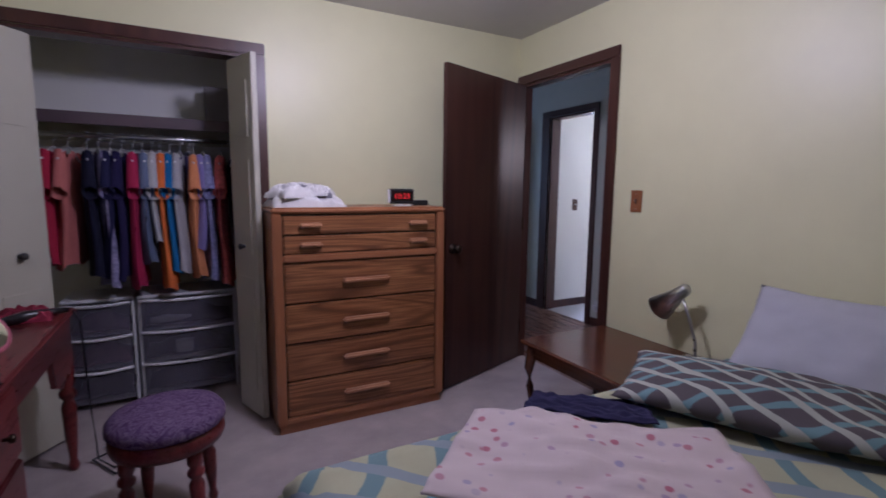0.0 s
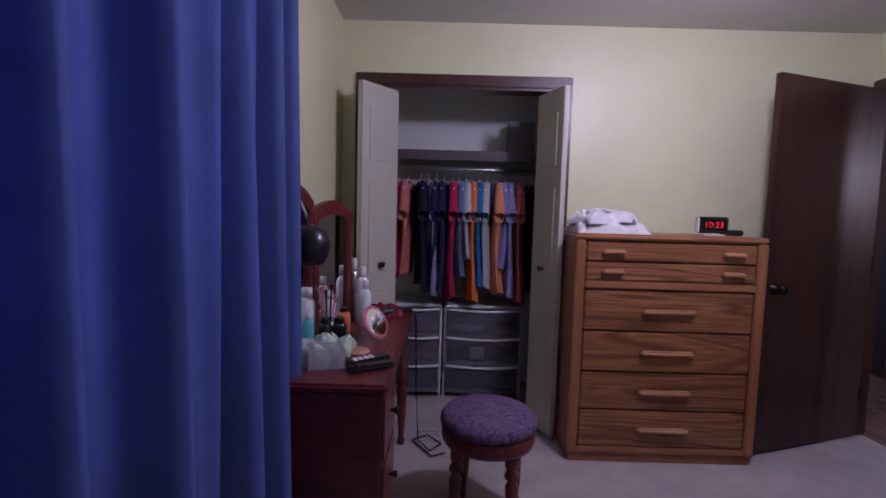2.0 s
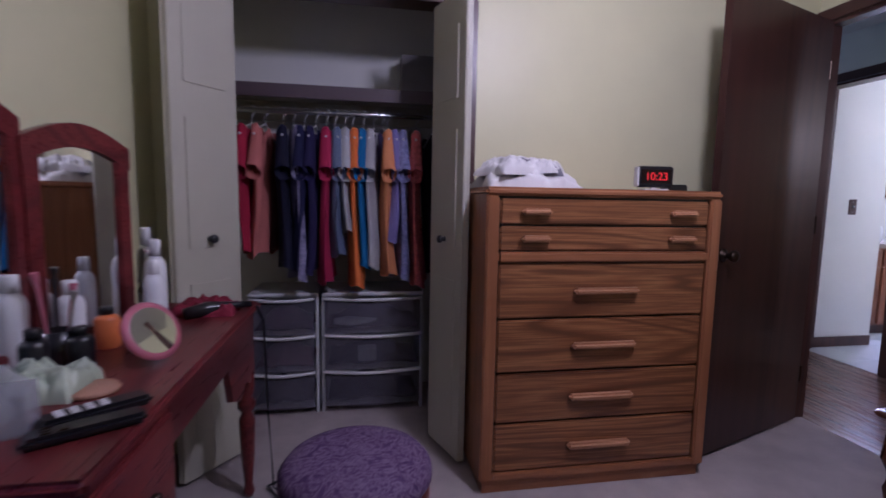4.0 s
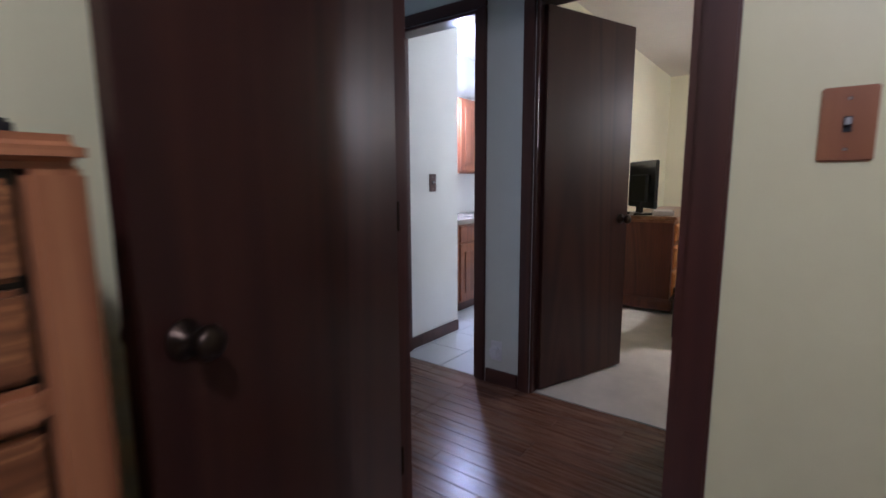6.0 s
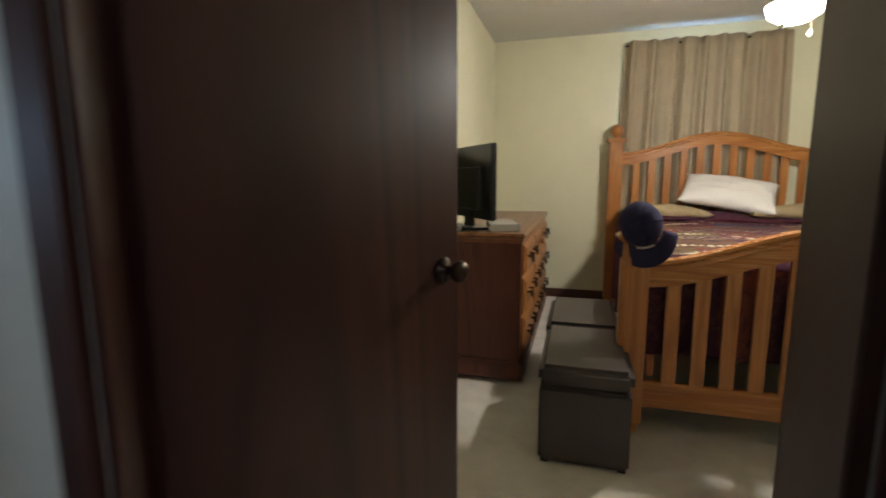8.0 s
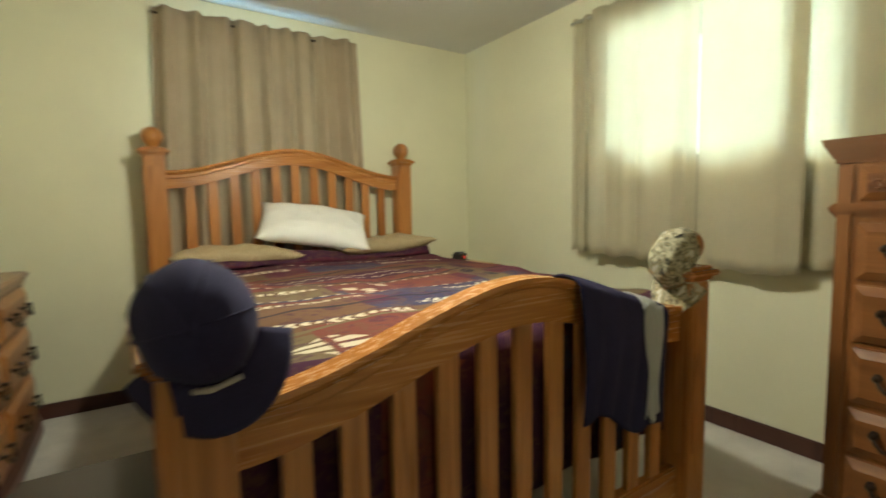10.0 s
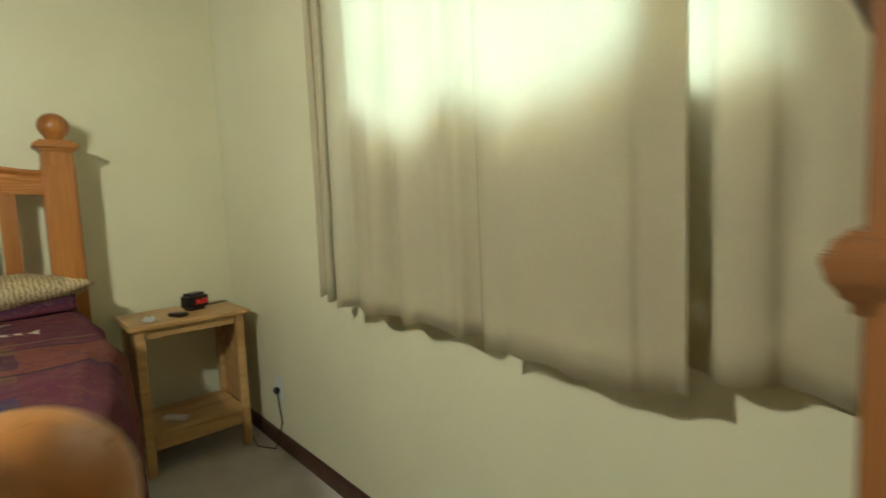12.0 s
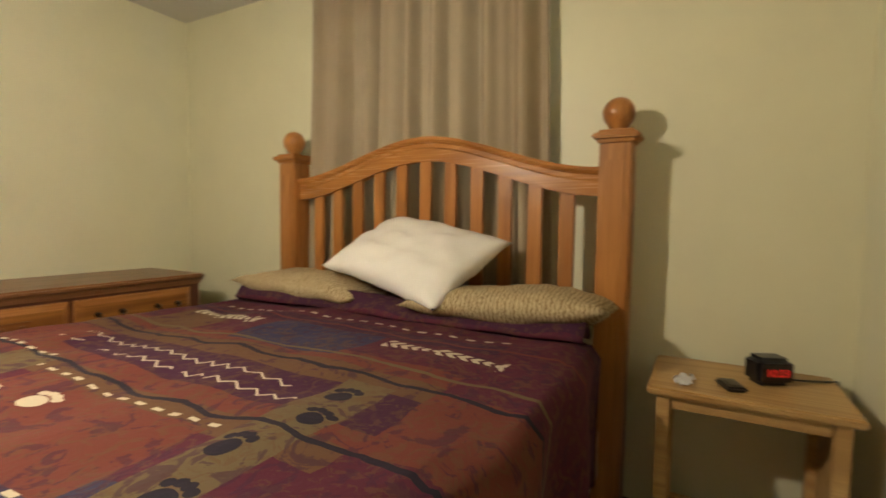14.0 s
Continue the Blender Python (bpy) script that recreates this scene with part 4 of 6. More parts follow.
st = thing("side_table", "low dark cherry side table with curved legs", "side table")
SX0, SX1, SY0, SY1, SZ = 1.98, 2.62, 1.30, 2.07, 0.50
part("tabletop", box(SX0, SY0, SZ - 0.022, SX1, SY1, SZ, 0.008, seg=3), M_TABLEWOOD, st)
for x0, y0, x1, y1 in ((SX0 + 0.05, SY1 - 0.065, SX1 - 0.05, SY1 - 0.045), (SX0 + 0.05, SY0 + 0.045, SX1 - 0.05, SY0 + 0.065), (SX0 + 0.045, SY0 + 0.06, SX0 + 0.065, SY1 - 0.06), (SX1 - 0.065, SY0 + 0.06, SX1 - 0.045, SY1 - 0.06)):
    part("apron", box(x0, y0, SZ - 0.10, x1, y1, SZ - 0.022, 0.003), M_TABLEWOOD, st)
for x, sx in ((SX0 + 0.055, -1), (SX1 - 0.055, 1)):
    for y, sy in ((SY0 + 0.055, -1), (SY1 - 0.055, 1)):
        pts = [(x + sx * o, y + sy * o, z) for o, z in ((0.0, SZ - 0.02), (0.006, SZ - 0.09), (0.014, SZ - 0.16), (0.008, SZ - 0.26), (-0.004, SZ - 0.38), (-0.002, 0.05), (0.012, 0.02), (0.02, 0.0))]
        part("leg", tube(pts, 0.02, n=10, taper=(0.030, 0.030, 0.026, 0.021, 0.016, 0.014, 0.019, 0.018)), M_TABLEWOOD, st, "", True)

dl = thing("desk_lamp", "brushed steel reading lamp with a conical shade, switched off", "lamp", pose(2.52, 1.40, SZ))
part("base", lathe([(0.07, 0), (0.072, 0.008), (0.06, 0.018), (0.012, 0.024), (0.010, 0.03)], n=24), M_STEEL, dl, "", True)
part("stem", tube([(0, 0, 0.02), (0.0, 0.005, 0.10), (0.0, 0.05, 0.22), (0.0, 0.09, 0.305)], 0.007, n=8), M_STEEL, dl, "", True)
sm = Matrix.Translation((0.0, 0.085, 0.335)) @ Matrix.Rotation(radians(-132), 4, "X")
part("shade", lathe([(0.020, -0.03), (0.028, -0.02), (0.032, 0.03), (0.066, 0.17), (0.064, 0.171), (0.029, 0.032), (0.006, 0.03)], n=24, m=sm), M_STEEL, dl, "conical steel shade", True)

# ---- things on the chest, and switch ----
def heap(w, d, h, seed):
    def f(u, v):
        a, b = 2 * u - 1, 2 * v - 1
        e = max(0.0, (1 - a ** 4) * (1 - b ** 4)) ** 0.4
        k = 0.65 + 0.35 * noise.noise((a * 1.6 + seed, b * 1.6, 0)) + 0.16 * abs(noise.noise((a * 4 + seed, b * 4, 2))) + 0.10 * math.sin(9 * a + 6 * b + 3 * noise.noise((a * 3, b * 3, seed)))
        return Vector((w / 2 * a * (1 + 0.06 * noise.noise((b * 3, seed, 1))), d / 2 * b, h * e * k))
    return sheet(f, 56, 36)


M_LAUNDRY = cloth("white_laundry_cloth", (0.66, 0.64, 0.63), 0.08, 380)
M_LAUNDRYG = cloth("grey_laundry_cloth", (0.20, 0.19, 0.22), 0.2, 380)
pile = thing("laundry_pile", "crumpled white and grey laundry pile on the oak chest", "laundry", pose(0.965, 2.72, 1.212))


def crumpled(w, d, h, seed):
    """One tossed garment: a soft mound cut by sharp folds, with a ragged outline."""
    def f(u, v):
        a, b = 2 * u - 1, 2 * v - 1
        q = math.atan2(b, a)
        out = 1 + 0.16 * noise.noise((math.cos(q) * 1.6, math.sin(q) * 1.6, seed))
        e = max(0.0, (1 - abs(a) ** 3) * (1 - abs(b) ** 3)) ** 0.42
        p = (a * 1.5 + seed, b * 1.5, seed * 0.7)
        ridge = 1 - 2.2 * abs(noise.noise((p[0] * 1.3 + 0.8 * noise.noise(p), p[1] * 1.9, p[2])))
        fine = 1 - 2.0 * abs(noise.noise((p[0] * 3.1 + noise.noise((p[1], p[0], 4.0)), p[1] * 3.6, p[2] + 5)))
        z = h * e * (0.62 + 0.34 * ridge + 0.16 * fine)
        return Vector((w / 2 * a * out, d / 2 * b * out, max(0.001 * (1 + a), z)))
    return sheet(f, 64, 48)


for w, d, h, dx, dy, dz, rz, mt in ((0.37, 0.26, 0.085, 0.0, 0.0, 0.0, 3, M_LAUNDRY), (0.27, 0.20, 0.075, 0.02, 0.015, 0.048, -14, M_LAUNDRYG), (0.28, 0.21, 0.080, -0.03, -0.01, 0.050, 20, M_LAUNDRY), (0.17, 0.15, 0.060, 0.07, -0.03, 0.060, -35, M_LAUNDRY)):
    pc = part("crumpled_cloth", crumpled(w, d, h, w * 31 + h), mt, pile, "", True)
    pc.matrix_basis = pose(dx, dy, dz, 0, 0, rz)


def text_mesh(body, size, material, parent, m):
    c = bpy.data.curves.new("digits", "FONT")
    c.body, c.size, c.extrude, c.align_x, c.align_y = body, size, 0.0006, "CENTER", "CENTER"
    c.materials.append(material)
    ob = new("digits", c)
    ob.parent = parent
    ob.matrix_basis = m
    ob["label"] = "glowing red digits"
    return ob


def alarm_clock(name, label, m, w, d, h, stand=False):
    root = thing(name, label, "clock", m)
    b = 0.014 if stand else 0.0
    part("case", box(-w / 2, -d / 2, b, w / 2, d / 2, b + h, min(d, h) * 0.18, seg=3), M_BLACKPL, root)
    part("display", box(-w * 0.43, -d / 2 - 0.0015, b + h * 0.18, w * 0.43, -d / 2 + 0.002, b + h * 0.84, 0.001), plain("smoked_display", (0.012, 0.004, 0.006), 0.12, var=0.1), root)
    text_mesh("10:23", min(h * 0.52, w * 0.30), M_RED, root, pose(0, -d / 2 - 0.0025, b + h * 0.5, 90, 0, 0))
    if stand:
        part("foot", box(-w * 0.36, -d * 0.8, 0, w * 0.36, d * 0.8, 0.008, 0.003), M_BINWHITE, root)
        part("stem", box(-0.012, -0.008, 0.006, 0.012, 0.008, b + 0.004), M_BINWHITE, root)
        part("side_cap", box(-w / 2 - 0.006, -d / 2, b + 0.004, -w / 2 + 0.002, d / 2, b + h - 0.004, 0.002), M_BINWHITE, root)
    return root


alarm_clock("digital_clock", "black digital clock with red digits on the oak chest", pose(1.525, 2.66, 1.215, 0, 0, -6), 0.150, 0.035, 0.088, True)
solid("small_box", box(-0.05, -0.03, 0, 0.05, 0.03, 0.032, 0.005), M_BLACKPL, "small black box at the edge of the oak chest", "box", pose(1.69, 2.76, 1.215))
solid("clock_cord", tube([(1.575, 2.73, 1.219), (1.61, 2.72, 1.219), (1.65, 2.75, 1.219), (1.66, 2.90, 1.219)], 0.0025, n=6), M_BINWHITE, "white clock cord on the oak chest", "cord")


def light_switch(name, m, label, plate):
    root = thing(name, label, "light switch", m, kind="structure")
    part("plate", box(-0.038, -0.006, -0.062, 0.038, 0, 0.062, 0.004), plate, root)
    part("toggle_slot", box(-0.006, -0.008, -0.013, 0.006, -0.005, 0.013), M_BLACK, root)
    part("toggle", box(-0.004, -0.018, -0.002, 0.004, -0.005, 0.010, 0.001), M_STEEL, root)
    for z in (-0.042, 0.042):
        part("screw", lathe([(0.003, 0), (0.002, 0.0015)], n=8, m=Matrix.Translation((0, -0.006, z)) @ Matrix.Rotation(math.pi / 2, 4, "X")), M_STEEL, root)


light_switch("switch_1", pose(E1, 1.90, 1.26, 0, 0, -90), "brown wooden light switch plate", M_OAKFRAME)
light_switch("switch_2", pose(4.24, 4.05, 1.16, 0, 0, 0), "brown light switch plate in the bathroom", M_TRIM)


# ---- bathroom ----
M_CABINET = wood("red_oak_cabinet_wood", (0.13, 0.040, 0.018), (0.24, 0.080, 0.034), (0.31, 0.115, 0.050), "z", 0.35, 8, 0.1)
M_STONE = plain("speckled_counter", (0.34, 0.29, 0.25), 0.25, var=0.45, fine=70, bmp=0.02)


def panel_cabinet(name, label, m, w, d, h, doors, drawer_h=0.0, toe=0.0):
    """A cabinet with raised-panel doors, facing -y."""
    root = thing(name, label, "cabinet", m)
    part("body", box(0, 0.02, toe, w, d, h, 0.003), M_CABINET, root)
    if toe:
        part("toe_kick", box(0.01, 0.07, 0, w - 0.01, d, toe), M_TRIM, root)
    dw = w / doors
    for k in range(doors):
        x0, x1 = k * dw + 0.012, (k + 1) * dw - 0.012
        z1 = h - 0.02 - (drawer_h + 0.015 if drawer_h else 0)
        dr = part("door", box(x0, 0.0, toe + 0.02, x1, 0.02, z1, 0.004), M_CABINET, root)
        part("door_panel", box(x0 + 0.06, -0.008, toe + 0.09, x1 - 0.06, 0.004, z1 - 0.07, 0.006), M_CABINET, dr)
        if drawer_h:
            part("drawer", box(x0, 0.0, h - 0.02 - drawer_h, x1, 0.02, h - 0.02, 0.004), M_CABINET, root)
    return root


panel_cabinet("vanity_cabinet", "red oak bathroom vanity cabinet with raised panel doors", pose(4.58, 4.28, 0), 1.35, 0.50, 0.80, 4, 0.14, 0.09)
ct = solid("countertop", box(4.56, 4.25, 0.80, 5.96, 4.79, 0.84, 0.008), M_STONE, "speckled brown stone vanity countertop", "countertop")
panel_cabinet("wall_cabinet", "red oak wall cabinet above the vanity", pose(5.31, 4.55, 1.25), 0.55, 0.24, 0.70, 2)
mir = thing("bath_mirror", "wood-framed bathroom mirror above the vanity", "mirror", pose(4.58, 4.785, 0))
part("glass", box(0.04, -0.004, 1.02, 0.44, 0, 1.74), M_MIRROR, mir)
for b in ((0.0, 0.98, 0.045, 1.78), (0.435, 0.98, 0.475, 1.78)):
    part("frame", box(b[0], -0.016, b[1], b[2], 0.004, b[3], 0.004), M_CABINET, mir)
vl = thing("vanity_light", "white bell-shaped glass vanity light, lit", "lamp", pose(5.215, 4.62, 1.89))
part("arm", tube([(0, 0.178, 0.02), (0, 0.02, 0.04), (0, 0, 0.02), (0, 0, -0.02)], 0.008, n=8), M_BRONZE, vl, "", True)
part("bell_shade", lathe([(0.018, -0.01), (0.028, -0.03), (0.036, -0.07), (0.058, -0.12), (0.056, -0.12), (0.03, -0.068), (0.012, -0.02)], n=20), M_BULBB, vl, "glowing frosted glass shade", True)
M_TEAL = plain("teal_plastic", (0.10, 0.42, 0.45), 0.35, var=0.06)


def bottle(name, label, m, r, h, mat, cap_mat, neck=0.35, cap=0.18):
    root = thing(name, label, "bottle", m)
    part("body", lathe([(r * 0.9, 0), (r, h * 0.04), (r, h * (0.72 - cap * 0.2)), (r * 0.85, h * 0.76), (r * neck, h * 0.82), (r * neck, h * (1 - cap))], n=18), mat, root, "", True)
    part("cap", lathe([(r * neck * 1.25, h * (1 - cap)), (r * neck * 1.25, h * 0.985), (r * neck * 1.05, h)], n=16), cap_mat, root, "", True)
    return root


for x, y, r, h, mt in ((4.70, 4.45, 0.035, 0.20, M_BINWHITE), (4.82, 4.42, 0.045, 0.16, M_TEAL), (4.92, 4.46, 0.04, 0.13, M_BINWHITE), (4.98, 4.40, 0.032, 0.19, M_BINWHITE)):
    bottle("soap_bottle", "plastic toiletry bottle on the bathroom counter", pose(x, y, 0.84), r, h, mt, M_BINWHITE)

# ---- kitchen end of the hall ----
panel_cabinet("kitchen_cabinet", "red oak kitchen base cabinet beside the range", pose(4.05, 8.89, 0), 0.60, 0.605, 0.88, 2, 0.15, 0.1)
panel_cabinet("kitchen_wall_cabinet", "red oak kitchen wall cabinet", pose(4.05, 9.19, 1.42), 0.60, 0.308, 0.72, 2)
rg = thing("kitchen_range", "black and steel kitchen range", "range", pose(3.28, 8.85, 0))
part("body", box(0, 0.02, 0, 0.76, 0.64, 0.90, 0.008), M_BLACK, rg)
part("oven_door", box(0.02, 0, 0.16, 0.74, 0.025, 0.76, 0.008), M_BLACKPL, rg)
part("handle", tube([(0.08, -0.03, 0.72), (0.68, -0.03, 0.72)], 0.012, n=8), M_STEEL, rg, "", True)
part("cooktop", box(0, 0.0, 0.90, 0.76, 0.64, 0.92, 0.005), M_BLACKPL, rg)
part("back_panel", box(0, 0.58, 0.92, 0.76, 0.64, 1.10, 0.006), M_STEEL, rg)
panel_cabinet("kitchen_wall_cabinet", "red oak cabinet above the range", pose(3.28, 9.19, 1.75), 0.76, 0.308, 0.39, 2)
win = thing("window_kitchen", "white framed kitchen window letting in daylight", "window", kind="structure")
for b in ((2.75, 1.1, 2.79, 2.0), (3.18, 1.1, 3.22, 2.0), (2.79, 1.1, 3.18, 1.14), (2.79, 1.96, 3.18, 2.0), (2.79, 1.53, 3.18, 1.57)):
    part("frame_bar", box(b[0], 9.54, b[1], b[2], 9.58, b[3]), M_WHITE, win)


# ---- hall outlet cover and thresholds ----
ol = thing("outlet_cover", "white plug-in air freshener on a wall outlet", "outlet", pose(HE, 3.28, 0.20, 0, 0, -90), kind="structure")
part("plate", box(-0.036, -0.006, -0.058, 0.036, 0, 0.058, 0.003), M_BINWHITE, ol)
part("plug", box(-0.028, -0.045, -0.035, 0.032, -0.005, 0.03, 0.012, seg=3), M_BINWHITE, ol)

# ---- large bedroom: windows and curtains ----
def window(name, axis, p, a0, a1, z0, z1, label):
    root = thing(name, label, "window", kind="structure")
    def bar(a, b, lo, hi, d=0.03):
        bb = (p - d / 2, a, lo, p + d / 2, b, hi) if axis == "x" else (a, p - d / 2, lo, b, p + d / 2, hi)
        return box(*bb, 0.003)
    for a, b, lo, hi in ((a0, a0 + 0.04, z0, z1), (a1 - 0.04, a1, z0, z1), (a0 + 0.04, a1 - 0.04, z0, z0 + 0.04), (a0 + 0.04, a1 - 0.04, z1 - 0.04, z1)):
        part("frame_bar", bar(a, b, lo, hi), M_WHITE, root)
    mid = (a0 + a1) / 2
    part("mullion", bar(mid - 0.018, mid + 0.018, z0 + 0.04, z1 - 0.04), M_WHITE, root)
    for a, b in ((a0 + 0.04, mid - 0.018), (mid + 0.018, a1 - 0.04)):
        g = part("pane", bar(a, b, z0 + 0.04, z1 - 0.04, 0.006), M_GLASS, root)
        g.visible_shadow = False
    return root


window("window_1", "y", S2 - 0.09, 5.42, 6.60, 0.98, 2.16, "white framed double window behind cream curtains")
window("window_2", "x", E2 + 0.09, 1.12, 2.06, 1.0, 2.22, "white framed window behind the headboard curtain")
rod_curtain("cream_curtain", "cream window curtain with daylight glowing through", pose(6.66, -0.005, 0, 0, 0, 180), 0.635, 0.835, 2.265, 3.4, 0.022, 11, M_SHEER, rod=False)
rod_curtain("cream_curtain", "narrow gathered edge of the cream window curtain", pose(6.815, -0.03, 0, 0, 0, 180), 0.17, 0.85, 2.265, 1.6, 0.045, 17, M_SHEER, rod=False)
rod_curtain("cream_curtain", "cream window curtain hanging flat with daylight behind", pose(6.018, 0.005, 0, 0, 0, 180), 0.445, 0.815, 2.265, 1.3, 0.014, 23, M_SHEER, rod=False)
rod_curtain("cream_curtain", "cream window curtain panel behind the tall chest", pose(5.66, -0.055, 0, 0, 0, 180), 0.50, 0.845, 2.265, 2.2, 0.03, 31, M_SHEER, rod=False)
cr = thing("curtain_rod", "white curtain rod above the bright window", "curtain rod")
part("rod", tube([(5.14, -0.02, 2.245), (6.83, -0.02, 2.245)], 0.010, n=10), M_WHITE, cr, "", True)
for x in (5.14, 6.83):
    part("bracket", tube([(x, -0.02, 2.245), (x, S2, 2.245)], 0.010, n=8), M_WHITE, cr)
rod_curtain("taupe_curtain", "taupe pleated curtain hanging behind the headboard", pose(8.015, 2.17, 0, 0, 0, -90), 1.27, 0.75, 2.325, 9.5, 0.075, 8, M_DRAPE, flare=0.10)



def blocker_edge(u, v):
    """An added, unseen cloth whose uneven top edge cuts the window daylight."""
    x = 6.56 - 1.10 * u
    top = 1.385 - 0.05 * u + 0.035 * math.sin(17 * u + 0.6) + 0.022 * math.sin(41 * u) + 0.05 * noise.noise((u * 9, 0.0, 3.0))
    return Vector((x, -0.118 + 0.012 * math.sin(52 * u), 0.985 + (top - 0.985) * v))


# light blocker, gives the glow on the cream curtains its ragged lower edge
blocker = thing("cafe_curtain", "added unseen cloth with an uneven top edge blocking the window's lower light", "curtain")
part("cloth", sheet(blocker_edge, 110, 6, 0.003), cloth("thick_tan_cloth", (0.32, 0.27, 0.18), 0.1, 300, thin=0.12), blocker, "", True)
part("wire", tube([(6.58, -0.112, 0.99), (5.44, -0.112, 0.99)], 0.003, n=6), M_STEEL, blocker)

# ---- outside the large bedroom window ----
hedge_m = plain("dark_hedge_leaf", (0.035, 0.06, 0.02), 0.7, var=0.5, fine=25, coarse=2)


def hedge():
    rnd = random.Random(4)
    bm = bmesh.new()
    for i in range(2600):
        x = rnd.uniform(1.5, 10.5)
        top = 1.45 + 0.30 * math.sin(x * 2.1) + 0.2 * math.sin(x * 5.3 + 1)
        z = rnd.uniform(-0.4, top)
        c = Vector((x, -3.6 + rnd.uniform(-0.5, 0.5), z))
        r = rnd.uniform(0.05, 0.13)
        q = Euler((rnd.uniform(0, 6), rnd.uniform(0, 6), rnd.uniform(0, 6))).to_matrix()
        vs = [bm.verts.new(c + q @ Vector(p) * r) for p in ((-0.5, 0, 0), (0, -0.35, 0.1), (1, 0, 0), (0, 0.35, 0.1))]
        bm.faces.new(vs)
    return bm


solid("hedge", hedge(), hedge_m, "dark green leafy hedge outside the window", "hedge", kind="stuff")

# ---- large bedroom: bedding ----
def blanket_material():
    """Woven blanket: bands and patches in maroon, navy, rust and olive with cream quills, zigzags, paw marks and dotted seams."""
    m, n, b = base_mat("patchwork_blanket_cloth", 0.92, 0, 0.15)
    v = coords(n)
    maroon, navy, rust, olive = (0.080, 0.017, 0.032), (0.036, 0.034, 0.070), (0.130, 0.036, 0.027), (0.115, 0.085, 0.044)
    brown, plum, cream, black = (0.105, 0.056, 0.030), (0.050, 0.016, 0.036), (0.47, 0.41, 0.30), (0.020, 0.016, 0.026)

    def op(kind, a, c=None, d=None):
        k = n.nodes.new("ShaderNodeMath")
        k.operation = kind
        for i, q in enumerate((a, c, d)):
            if isinstance(q, (int, float)):
                k.inputs[i].default_value = q
            elif q is not None:
                n.links.new(q, k.inputs[i])
        return k.outputs[0]

    wob = n.nodes.new("ShaderNodeTexNoise")
    wob.inputs["Scale"].default_value = 7
    wob.inputs["Detail"].default_value = 3
    n.links.new(v, wob.inputs["Vector"])
    va = n.nodes.new("ShaderNodeVectorMath")
    va.operation = "MULTIPLY_ADD"
    n.links.new(wob.outputs["Color"], va.inputs[0])
    va.inputs[1].default_value = (0.030, 0.030, 0)
    n.links.new(v, va.inputs[2])
    sep = n.nodes.new("ShaderNodeSeparateXYZ")
    n.links.new(va.outputs[0], sep.inputs[0])
    x, y = op("SUBTRACT", sep.outputs[0], 0.015), op("SUBTRACT", sep.outputs[1], 0.015)

    def span(q, lo, hi):
        return op("MULTIPLY", op("GREATER_THAN", q, lo), op("LESS_THAN", q, hi))

    def area(x0, x1, y0, y1):
        return op("MULTIPLY", span(x, x0, x1), span(y, y0, y1))

    def wave(q, per_m):
        return op("PINGPONG", op("MULTIPLY", q, per_m), 1.0)

    # cross bands from the foot to the head
    bands = [(5.2, maroon), (5.62, plum), (5.72, olive), (5.95, brown), (6.03, navy), (6.12, plum), (6.17, maroon), (6.26, rust), (6.36, navy), (6.46, maroon),
             (6.62, brown), (6.70, rust), (6.76, plum), (6.92, brown), (7.02, rust), (7.10, maroon), (7.30, plum), (7.40, maroon), (7.52, plum)]
    pos = op("DIVIDE", op("SUBTRACT", x, 5.2), 2.6)
    pal = n.nodes.new("ShaderNodeValToRGB")
    pal.color_ramp.interpolation = "CONSTANT"
    e = pal.color_ramp.elements
    while len(e) < len(bands):
        e.new(0.5)
    for el, (p, c) in zip(e, bands):
        el.position, el.color = (p - 5.2) / 2.6, lin(c)
    n.links.new(pos, pal.inputs["Fac"])
    col = pal.outputs["Color"]
    # patches
    for x0, x1, y0, y1, c in ((7.06, 7.30, 1.16, 1.58, navy), (6.40, 6.64, 1.06, 1.66, rust), (6.12, 6.38, 1.02, 1.60, navy), (6.40, 6.70, 1.70, 2.10, olive),
                              (6.62, 6.92, 1.88, 2.20, rust), (7.06, 7.28, 1.80, 2.05, brown), (5.75, 6.00, 1.62, 1.95, rust), (6.04, 6.34, 1.72, 2.08, brown), (6.20, 6.44, 2.10, 2.40, olive),
                              (6.10, 6.95, 0.88, 1.01, olive), (5.70, 7.45, 0.40, 0.80, maroon), (6.70, 7.0, 0.55, 0.80, rust), (5.95, 6.2, 0.55, 0.80, navy), (5.3, 5.66, 0.95, 1.35, navy), (5.3, 5.66, 1.6, 1.9, rust)):
        col = mixc(n, area(x0, x1, y0, y1), col, c)
    # woven mottling in two sizes
    col = mixc(n, ramp(n, noise_node(n, v, 26, 4, 0.7, 1.0), [(0.50, (0, 0, 0)), (0.58, (0.55,) * 3)]), col, brown)
    col = mixc(n, ramp(n, noise_node(n, v, 15, 3, 0.6, 1.6), [(0.55, (0, 0, 0)), (0.60, (0.6,) * 3)]), col, plum)
    # dark wavy lines along the bands
    for xc, amp, f, w, c in ((6.98, 0.022, 9.0, 0.008, black), (7.07, 0.018, 7.0, 0.007, olive), (6.16, 0.014, 8.0, 0.008, black), (5.97, 0.020, 6.0, 0.008, olive), (7.34, 0.014, 11.0, 0.006, rust), (6.68, 0.020, 9.0, 0.007, black)):
        d = op("ABSOLUTE", op("SUBTRACT", x, op("MULTIPLY_ADD", wave(y, f), amp, xc)))
        col = mixc(n, op("LESS_THAN", d, w), col, c)
